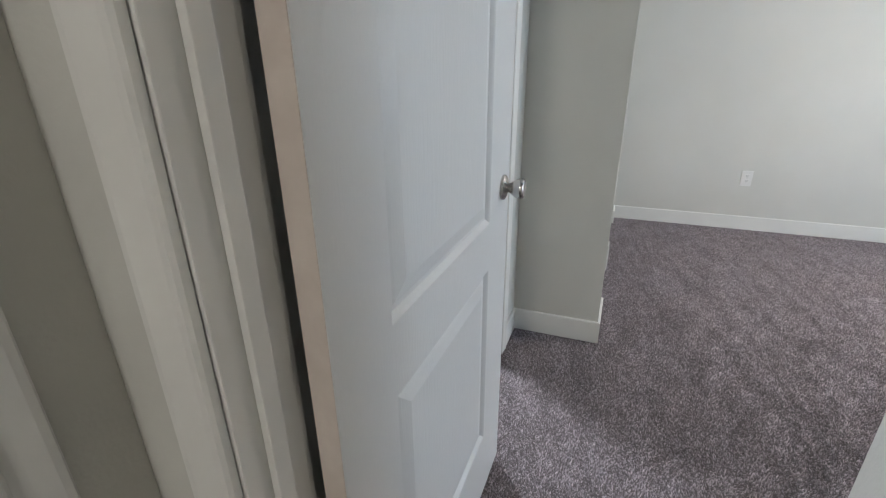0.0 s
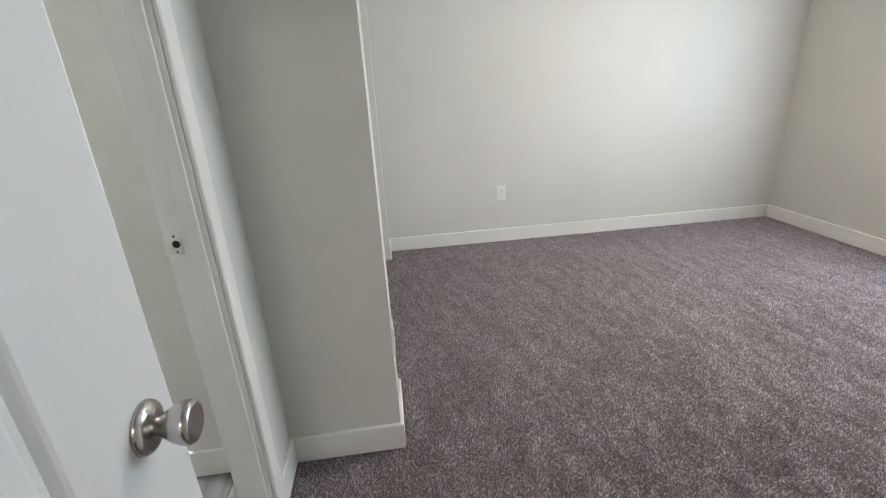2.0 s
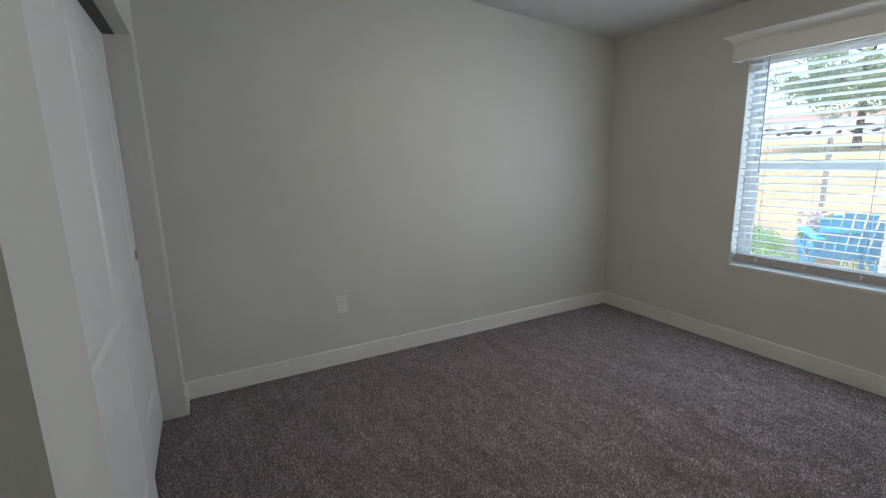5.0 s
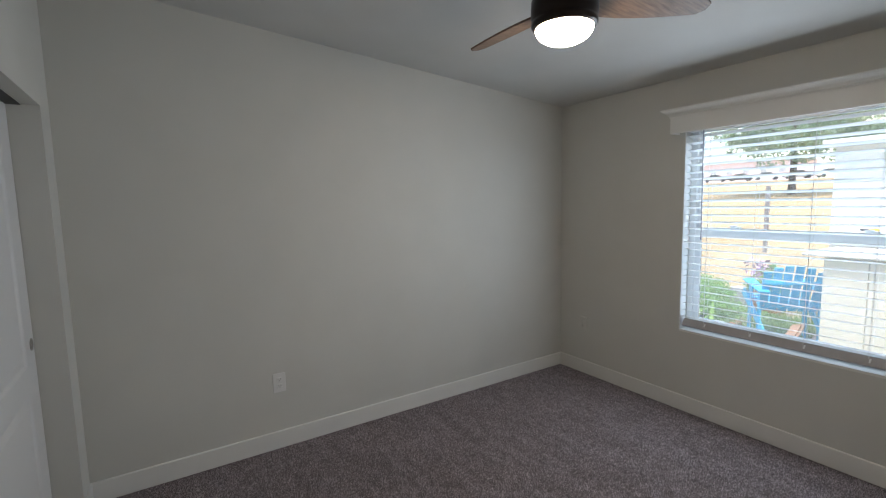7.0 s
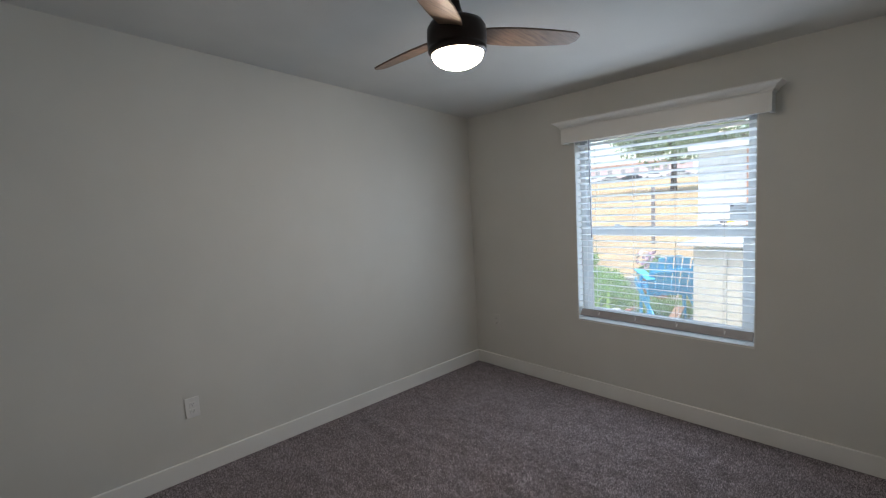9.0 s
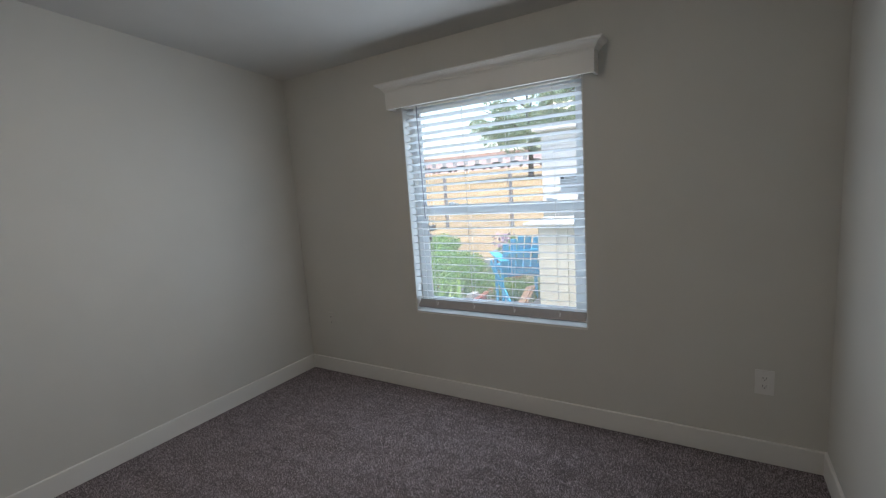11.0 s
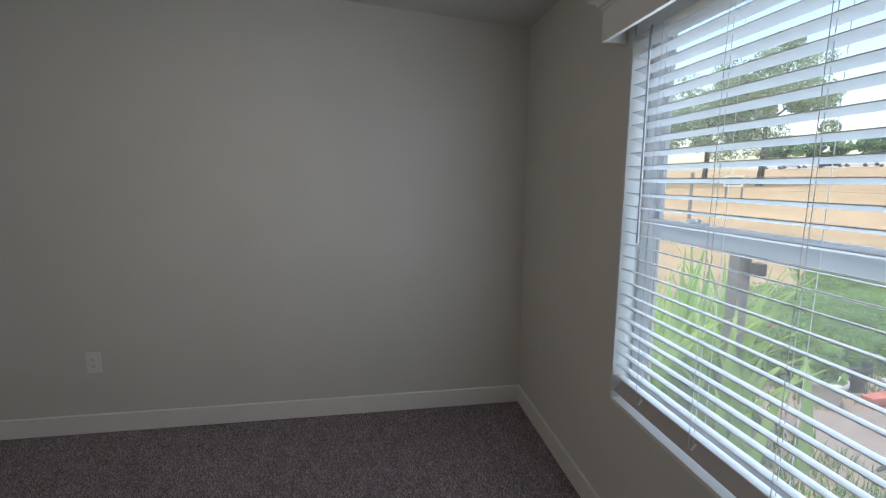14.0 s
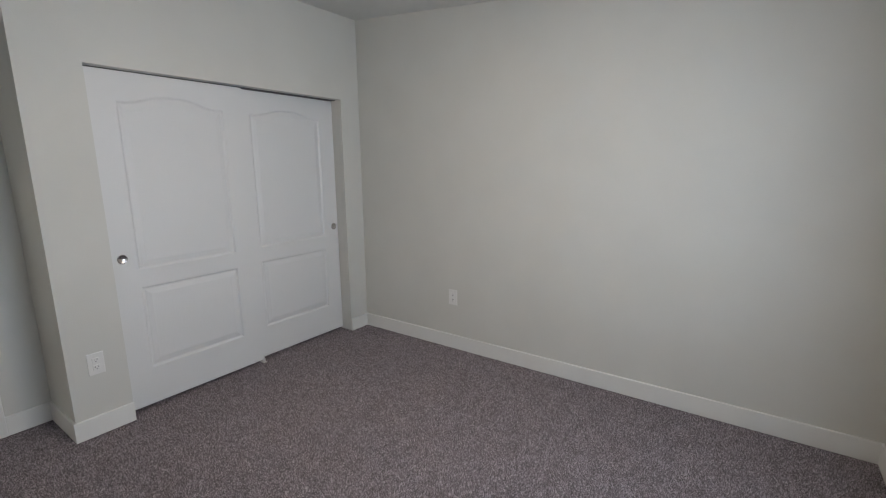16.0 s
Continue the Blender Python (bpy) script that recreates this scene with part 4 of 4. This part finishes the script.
post = thing("garden_post", (1.42, -0.2, GROUND0), "weathered grey wooden post with a black lamp", "post")
part("shaft", box(bmesh.new(), 1.375, -0.245, GROUND0, 1.465, -0.155, 1.10, 0.006), GREYWOOD, post)
part("cap", boxes((1.36, -0.26, 1.10, 1.48, -0.14, 1.125), bevel=0.004), GREYWOOD, post)
lampb = part("lamp_bracket", boxes((1.40, -0.31, 1.02, 1.46, -0.245, 1.05), bevel=0.004), BLACKPLASTIC, post)
part("lamp_head", boxes((1.37, -0.40, 1.01, 1.50, -0.29, 1.07), (1.40, -0.36, 0.90, 1.47, -0.29, 0.98), bevel=0.01), BLACKPLASTIC, lampb, "black flood lamp head")


def pot(name, x, y, rad, h, material, label, plant=None, z=GROUND0):
    t = thing(name, (x, y, z), label, "pot")
    part("vessel", lathe([(rad * 0.72, 0), (rad * 0.75, 0.01), (rad * 0.97, h * 0.82), (rad * 1.08, h * 0.83), (rad * 1.08, h), (rad * 0.98, h), (rad * 0.94, h * 0.86), (0.0001, h * 0.86)], Matrix.Translation((x, y, z)), 24), material, t, "", True)
    if plant:
        under("foliage", quads("foliage", clump(plant[0], plant[1], (x, y, z + h + plant[2] * 0.6), (plant[2],) * 3, 16), 0.05, LEAF, plant[0]), t)
        if len(plant) > 3:
            under("blossom", quads("blossom", clump(plant[0] + 1, 160, (x, y, z + h + plant[2] * 0.75), (plant[2] * 1.05,) * 3, 16), 0.06, LILAC, 5), t, "lilac blossom")
    return t


pot("plant_pot", 5.5, 0.42, 0.24, 0.36, TERRA, "round terracotta pot with lilac flowers on the grass", (31, 900, 0.40, 1))
pot("planter_bucket", 2.9, 0.36, 0.15, 0.26, WHITEPLASTIC, "white plastic planter bucket on the soil", (33, 260, 0.2))
pot("planter_bucket", 3.45, 0.60, 0.15, 0.26, BLACKPLASTIC, "black plastic planter bucket on the soil", (34, 260, 0.2))
blk = thing("concrete_block", (3.7, 0.42, GROUND0), "pale concrete block on the patio edge", "block")
part("body", boxes((3.62, 0.34, GROUND0, 3.86, 0.46, GROUND0 + 0.16), bevel=0.01), CONCB, blk)
blk2 = thing("concrete_block", (5.5, 0.85, GROUND0), "pale concrete block beside the terracotta pot", "block")
part("body", boxes((5.4, 0.72, GROUND0, 5.6, 0.98, GROUND0 + 0.4), bevel=0.012), CONCB, blk2)
curb = thing("brick_edging", (4.1, 0.33, GROUND0), "row of red bricks edging the patio", "edging")
for i in range(9):
    part("brick", box(bmesh.new(), -0.1, -0.05, 0, 0.1, 0.05, 0.075, 0.004, Matrix.Translation((3.35 + 0.205 * i, 0.28 + 0.012 * i, GROUND0 + 0.02)) @ pose(0, 0, 0, 0, 0, rg.uniform(-4, 6))), REDBRICK, curb)
hose = thing("garden_hose", (3.0, -0.45, GROUND0), "dark garden hose lying across the patio", "hose")
part("pipe", tube([(2.35 + 0.13 * i, -0.5 + 0.05 * math.sin(i * 0.5) + 0.005 * i, GROUND0 + 0.032) for i in range(20)], 0.012, 8), RUBBER, hose, "", True)
for i, (dy, dz) in enumerate(((0, 0), (0.06, 0.0), (0.115, 0.004), (0.03, 0.036), (0.09, 0.037))):
    bd = thing("lumber_board", (2.4, -0.85 + dy, GROUND0), "brown timber board leaning beside the blue chair", "board", "timber boards")
    M = look((2.35, -0.86 + dy, GROUND0 + 0.04 + dz), (3.55, -0.72 + dy * 0.6, -0.06 + dz))
    part("plank", box(bmesh.new(), -0.024, -0.016, -1.25 + 0.03 * i, 0.024, 0.016, 0, 0.003, M), BOARDWOOD, bd)

# blue garden chair
chair = thing("garden_chair", (3.78, -0.48, GROUND0 + 0.02), "bright blue slatted plastic garden chair on the patio", "chair")
MC = Matrix.Translation((3.78, -0.48, GROUND0 + 0.02)) @ Matrix.Rotation(radians(42), 4, "Z")


def bar(p, q, w, th, name, wide=(0, 1, 0)):
    v = Vector(q) - Vector(p)
    d = v.normalized()
    a = Vector(wide)
    a = (a - d * a.dot(d)).normalized()
    M = MC @ Matrix.Translation(p) @ Matrix((a, d.cross(a), d)).transposed().to_4x4()
    return part(name, box(bmesh.new(), -w / 2, -th / 2, 0, w / 2, th / 2, v.length, 0.006, M), BLUE, chair)


# tall reclined back
for i in range(6):
    u = 0.285 - 0.114 * i
    bar((0.05, u, 0.46), (-0.12, u * 1.05, 1.0 + 0.09 * (1 - (u / 0.29) ** 2)), 0.097, 0.02, "back_slat")
bar((0.035, -0.345, 0.53), (0.035, 0.345, 0.53), 0.075, 0.022, "back_rail", (0, 0, 1))
bar((-0.105, -0.33, 0.86), (-0.105, 0.33, 0.86), 0.05, 0.022, "back_rail", (0, 0, 1))
for i in range(6):
    u = 0.285 - 0.114 * i
    part("screw", lathe([(0.012, 0), (0.012, 0.006), (0.0001, 0.008)], MC @ Matrix.Translation((0.02, u, 0.53)) @ Matrix.Rotation(radians(-90), 4, "Y"), 8), GREYLID, chair)
for i in range(5):
    bar((0.08 + 0.1 * i, -0.3, 0.50 + 0.022 * i), (0.08 + 0.1 * i, 0.3, 0.50 + 0.022 * i), 0.09, 0.02, "seat_slat", (1, 0, 0))
for s in (-1, 1):
    bar((-0.14, s * 0.34, 0.74), (0.42, s * 0.34, 0.82), 0.13, 0.022, "armrest")
    bar((-0.40, s * 0.315, 0.02), (0.50, s * 0.36, 0.64), 0.10, 0.022, "side_rail", (0, 0, 1))
    bar((0.33, s * 0.33, 0.0), (0.33, s * 0.33, 0.79), 0.09, 0.024, "leg", (1, 0, 0))
    bar((-0.02, s * 0.345, 0.0), (-0.02, s * 0.345, 0.74), 0.08, 0.022, "leg", (1, 0, 0))

# storage cabinet and shed
cab = thing("storage_cabinet", (2.5, -2.1, GROUND0), "cream panelled outdoor storage cabinet with white lid", "cabinet")
part("body", boxes((2.20, -2.95, GROUND0, 2.95, -1.29, 0.974)), CREAM, cab)
for i in range(5):
    ya = -2.95 + 0.332 * i
    part("front_panel", boxes((2.178, ya + 0.004, GROUND0 + 0.03, 2.1995, ya + 0.328, 0.95), bevel=0.006), CREAM, cab)
part("lid", boxes((2.12, -3.0, 0.975, 3.0, -1.14, 1.0), bevel=0.008), WHITEWALL, cab)
YELLOW = mat("yellow_plastic", (0.75, 0.52, 0.04), (0.68, 0.46, 0.03), 10, 0.4)
shed = thing("garden_shed", (4.2, -2.4, GROUND0), "white sided garden shed behind the cabinet", "shed")
part("wall", boxes((3.2, -3.9, GROUND0, 5.4, -1.03, 2.08)), WHITEWALL, shed)
for i in range(13):
    part("siding_board", boxes((3.186, -3.9, GROUND0 + 0.195 * i, 3.1995, -1.03, GROUND0 + 0.195 * i + 0.186), bevel=0.003), WHITEWALL, shed)
part("roof", boxes((3.05, -4.0, 2.081, 5.5, -0.95, 2.15), bevel=0.01), WHITEWALL, shed)
part("ledge", boxes((3.075, -2.6, 1.150, 3.1855, -1.05, 1.170), bevel=0.003), WHITEWALL, shed)
tool = thing("hand_tool", (3.13, -1.37, 1.17), "yellow and black hand tool lying on the shed ledge", "tool")
TM = Matrix.Translation((3.13, -1.37, 1.17)) @ Matrix.Rotation(radians(8), 4, "Z")
part("handle", box(bmesh.new(), -0.016, -0.08, 0.0005, 0.016, 0.0, 0.026, 0.006, TM), YELLOW, tool)
part("grip", box(bmesh.new(), -0.014, 0.0005, 0.0005, 0.014, 0.075, 0.024, 0.005, TM), BLACKPLASTIC, tool, "black rubber grip")
part("downspout", boxes((3.14, -1.60, 1.02, 3.18, -1.57, 2.08), bevel=0.006), PIPE, shed, "orange-red downspout")

# wire fence
fence = thing("wire_fence", (12, 3, ground_z(12)), "grey wooden post and wire fence along the field", "fence")
fz = ground_z(12)
for yy in (-7.5, -4.86, -2.22, 0.42, 3.06, 5.7, 13.95):
    part("fence_post", boxes((11.95, yy - 0.05, fz - 0.05, 12.05, yy + 0.05, 1.85), bevel=0.008), GREYWOOD, fence)
for zz in (0.3, 0.75, 1.2, 1.65):
    part("wire", tube([(11.945, -7 + 0.5 * i, zz + 0.008 * math.sin(i * 1.3)) for i in range(46)], 0.004, 5), WIRE, fence)
sign = thing("field_sign", (20, 20.5, ground_z(20)), "small tan sign on posts in the dry field", "sign")
for yy in (20.1, 21.3):
    part("leg", boxes((19.96, yy - 0.04, ground_z(20) - 0.05, 20.04, yy + 0.04, ground_z(20) + 1.4), bevel=0.005), GREYWOOD, sign)
part("board", boxes((19.9, 20.0, ground_z(20) + 0.85, 19.955, 21.4, ground_z(20) + 1.5), bevel=0.005), CREAM, sign)
tb = bmesh.new()
for i in range(4):
    box(tb, 19.892, 20.15, ground_z(20) + 0.95 + 0.13 * i, 19.899, 21.25 - 0.1 * i, ground_z(20) + 1.0 + 0.13 * i)
part("print", tb, INK, sign)


# parked cars
def car(x, y, turn, paint, label):
    M = Matrix.Translation((x, y, ground_z(x))) @ Matrix.Rotation(radians(turn), 4, "Z")
    t = thing("parked_car", (x, y, ground_z(x)), label, "car", "parked cars")
    side = [(-2.15, 0.35), (-2.2, 0.75), (-1.75, 0.92), (-1.15, 0.98), (1.5, 0.98), (2.15, 0.86), (2.2, 0.45), (2.1, 0.3), (-2.05, 0.3)]
    b = extrude(side, (0, -0.86, 0), (0, 0.86, 0), (1, 0, 0), (0, 0, 1))
    bmesh.ops.bevel(b, geom=b.edges[:], offset=0.05, segments=2, affect="EDGES")
    bmesh.ops.transform(b, matrix=M, verts=b.verts)
    part("body", b, paint, t)
    cabin = [(-1.2, 0.97), (-0.6, 1.42), (0.75, 1.45), (1.45, 0.97)]
    b = extrude(cabin, (0, -0.74, 0), (0, 0.74, 0), (1, 0, 0), (0, 0, 1))
    bmesh.ops.transform(b, matrix=M, verts=b.verts)
    part("window", b, DARKGLASS, t)
    b = extrude([(-0.62, 1.425), (-0.55, 1.47), (0.7, 1.495), (0.78, 1.455)], (0, -0.72, 0), (0, 0.72, 0), (1, 0, 0), (0, 0, 1))
    bmesh.ops.transform(b, matrix=M, verts=b.verts)
    part("roof", b, paint, t)
    for wx in (-1.35, 1.35):
        for wy in (-0.8, 0.8):
            part("wheel", lathe([(0.2, -0.1), (0.32, -0.09), (0.32, 0.09), (0.2, 0.1)], M @ Matrix.Translation((wx, wy, 0.32)) @ Matrix.Rotation(radians(90), 4, "X"), 14), RUBBER, t)


PAINTS = [mat("car_white", (0.7, 0.7, 0.7), rough=0.25), mat("car_dark", (0.03, 0.035, 0.045), rough=0.25), mat("car_silver", (0.4, 0.41, 0.42), rough=0.25, metal=0.4), mat("car_blue", (0.05, 0.09, 0.2), rough=0.25), mat("car_red", (0.3, 0.03, 0.03), rough=0.25)]
NAMES = ("white", "black", "silver", "dark blue", "red")
cr = random.Random(3)
for i in range(15):
    k = (0, 2, 0, 1, 0, 0, 2, 3, 1, 0, 2, 1, 0, 2, 0)[i]
    car(94 + cr.uniform(-0.6, 0.6), 92 - 4.7 * i, 90 + 35 + cr.uniform(-6, 6), PAINTS[k], NAMES[k] + " car parked at the field's far edge")

# far pink building
bl = thing("far_building", (114, 55, ground_z(110)), "long low pink stucco building beyond the cars", "building")
bz = ground_z(110)
part("wall", boxes((110, 37, bz - 0.3, 122, 73, bz + 4.6)), PINK, bl)
part("roof", boxes((109.4, 36.4, bz + 4.6, 122.6, 73.6, bz + 4.85)), ROOF, bl)
for i in range(10):
    ya = 38.5 + 3.5 * i
    wdw = part("window", boxes((109.94, ya, bz + 2.0, 109.99, ya + 1.3, bz + 3.4)), FARGLASS, bl)
    part("frame", boxes((109.92, ya - 0.1, bz + 1.9, 109.97, ya, bz + 3.5), (109.92, ya + 1.3, bz + 1.9, 109.97, ya + 1.4, bz + 3.5), (109.92, ya, bz + 3.4, 109.97, ya + 1.3, bz + 3.5)), WHITEWALL, wdw)
bl2 = thing("far_building", (126, 105, ground_z(120)), "long low white building far off", "building")
part("wall", boxes((122, 84, bz - 0.3, 132, 130, bz + 3.2)), WHITEWALL, bl2)
part("roof", boxes((121.5, 83.5, bz + 3.2, 132.5, 130.5, bz + 3.5)), ROOF, bl2)


def tree(x, y, height, rad, seed, n, label, leaf=0.3, leaves=TREELEAF):
    z = ground_z(x)
    t = thing("tree", (x, y, z), label, "tree", "trees beyond the field")
    rr = random.Random(seed)
    bs = [tube([(x, y, z - 0.1), (x + 0.15, y, z + height * 0.25), (x + 0.1, y + 0.2, z + height * 0.55), (x, y + 0.1, z + height * 0.85)], [0.34, 0.27, 0.17, 0.05], 9)]
    for i in range(8):
        a, h = rr.uniform(0, 6.283), rr.uniform(0.3, 0.62) * height
        bs.append(tube([(x + 0.1, y + 0.1, z + h), (x + rad * 0.35 * math.cos(a), y + rad * 0.35 * math.sin(a), z + h + height * 0.12), (x + rad * 0.75 * math.cos(a), y + rad * 0.75 * math.sin(a), z + h + height * 0.22)], [0.12, 0.08, 0.03], 6))
    part("trunk", join(*bs), BARK, t)
    under("crown", quads("crown", clump(seed, n, (x, y, z + height * 0.62), (rad, rad, height * 0.42), 60, 0.9, 0.2), leaf, leaves, seed), t)


tree(43, 13.5, 12.0, 7.2, 41, 26000, "tall loose-leaved tree beyond the fence", 0.17)
tree(47, 7.5, 11.0, 6.4, 42, 19000, "tall loose-leaved tree beyond the fence", 0.17)
tree(34, 33.5, 12.5, 6.4, 43, 24000, "broad loose-crowned tree at the field's edge", 0.15)
tree(36, 43.0, 12.0, 6.0, 44, 14000, "broad loose-crowned tree at the field's edge", 0.18)
tree(26, 40.0, 9.5, 4.6, 45, 9000, "broad loose-crowned tree at the field's edge", 0.17)
tree(101, 87.0, 7.0, 5.6, 46, 3500, "low rounded green tree behind the cars", 0.45, LOWLEAF)
tree(102, 75.0, 6.5, 5.0, 47, 3500, "low rounded green tree behind the cars", 0.45, LOWLEAF)
tree(103, 99.0, 9.0, 6.0, 48, 3500, "low rounded green tree behind the cars", 0.5, LOWLEAF)

# ---------------- carpet pile ----------------
def carpet(regions, step):
    rg = np.random.RandomState(3)
    P = []
    for x0, y0, x1, y1 in regions:
        gx, gy = np.meshgrid(np.arange(x0 + step / 2, x1, step), np.arange(y0 + step / 2, y1, step))
        P.append(np.stack([gx.ravel(), gy.ravel()], 1))
    P = np.concatenate(P)
    n = len(P)
    P = P + rg.uniform(-0.5, 0.5, (n, 2)) * step
    x, y = P[:, 0], P[:, 1]
    # the pile leans in patches, as feet and a vacuum cleaner left it
    def patch(a, wide, long, seed):
        """Smooth random patches, longer than wide, turned by a."""
        g = np.random.RandomState(seed).uniform(-1, 1, (64, 64))
        u, v = (x * math.cos(a) + y * math.sin(a)) / wide + 20, (-x * math.sin(a) + y * math.cos(a)) / long + 20
        i0, j0 = np.floor(u).astype(int), np.floor(v).astype(int)
        fu, fv = u - i0, v - j0
        fu, fv = fu * fu * (3 - 2 * fu), fv * fv * (3 - 2 * fv)
        G = lambda i, j: g[i % 64, j % 64]
        return (G(i0, j0) * (1 - fu) + G(i0 + 1, j0) * fu) * (1 - fv) + (G(i0, j0 + 1) * (1 - fu) + G(i0 + 1, j0 + 1) * fu) * fv
    s1, s2, s3, s4 = patch(0.12, 0.035, 0.20, 1), patch(-0.3, 0.045, 0.16, 2), patch(1.0, 0.05, 0.12, 3), patch(0.2, 0.035, 0.06, 4)
    # tufts of yarn stand in small clumps, higher and lower, and lean together
    c1, c2, c3 = patch(0.7, 0.012, 0.014, 5), patch(0.1, 0.012, 0.014, 6), patch(0.3, 0.011, 0.013, 7)
    brushed = np.tanh(2.5 * (s1 + 0.6 * s2))
    lean = np.stack([0.35 * brushed + 0.4 * s3 + 1.0 * c1, 0.5 * brushed + 0.4 * s4 + 1.0 * c2], 1) * 0.0040 + rg.normal(0, 0.0028, (n, 2))
    h = rg.uniform(0.008, 0.0115, n) + 0.0038 * c3
    a0 = rg.uniform(0, 2 * np.pi, n)
    r = rg.uniform(0.55, 0.95, n) * step * 0.62
    V = np.zeros((n, 4, 3))
    for k in range(3):
        a = a0 + k * 2 * np.pi / 3
        V[:, k, 0], V[:, k, 1], V[:, k, 2] = x + r * np.cos(a), y + r * np.sin(a), -0.006
    V[:, 3, 0], V[:, 3, 1], V[:, 3, 2] = x + lean[:, 0], y + lean[:, 1], h - 0.008
    idx = np.arange(n)[:, None] * 4
    F = np.concatenate([idx + [0, 1, 3], idx + [1, 2, 3], idx + [2, 0, 3]], 1).reshape(-1)
    me = bpy.data.meshes.new("carpet_pile")
    me.vertices.add(n * 4)
    me.vertices.foreach_set("co", V.reshape(-1))
    me.loops.add(n * 9)
    me.loops.foreach_set("vertex_index", F.astype(np.int32))
    me.polygons.add(n * 3)
    me.polygons.foreach_set("loop_start", np.arange(0, n * 9, 3, dtype=np.int32))
    me.update(calc_edges=True)
    me.materials.append(PILE)
    return tagged(new("carpet", me), "grey-brown plush carpet with brushed and trodden patches", "carpet", kind="stuff")


carpet([(W + 0.012, S, E - 0.012, N - 0.012), (BATH + 0.012, ENTRY, W + 0.012, RET - 0.012),
        (W + 0.012, ENTRY, VEST - 0.012, S), (CX0 - 0.05, CY0, W + 0.012, CY1), (EX0, HALL, EX1, ENTRY), (BATH - 0.05, BY0, BATH + 0.012, BY1)], 0.0062)
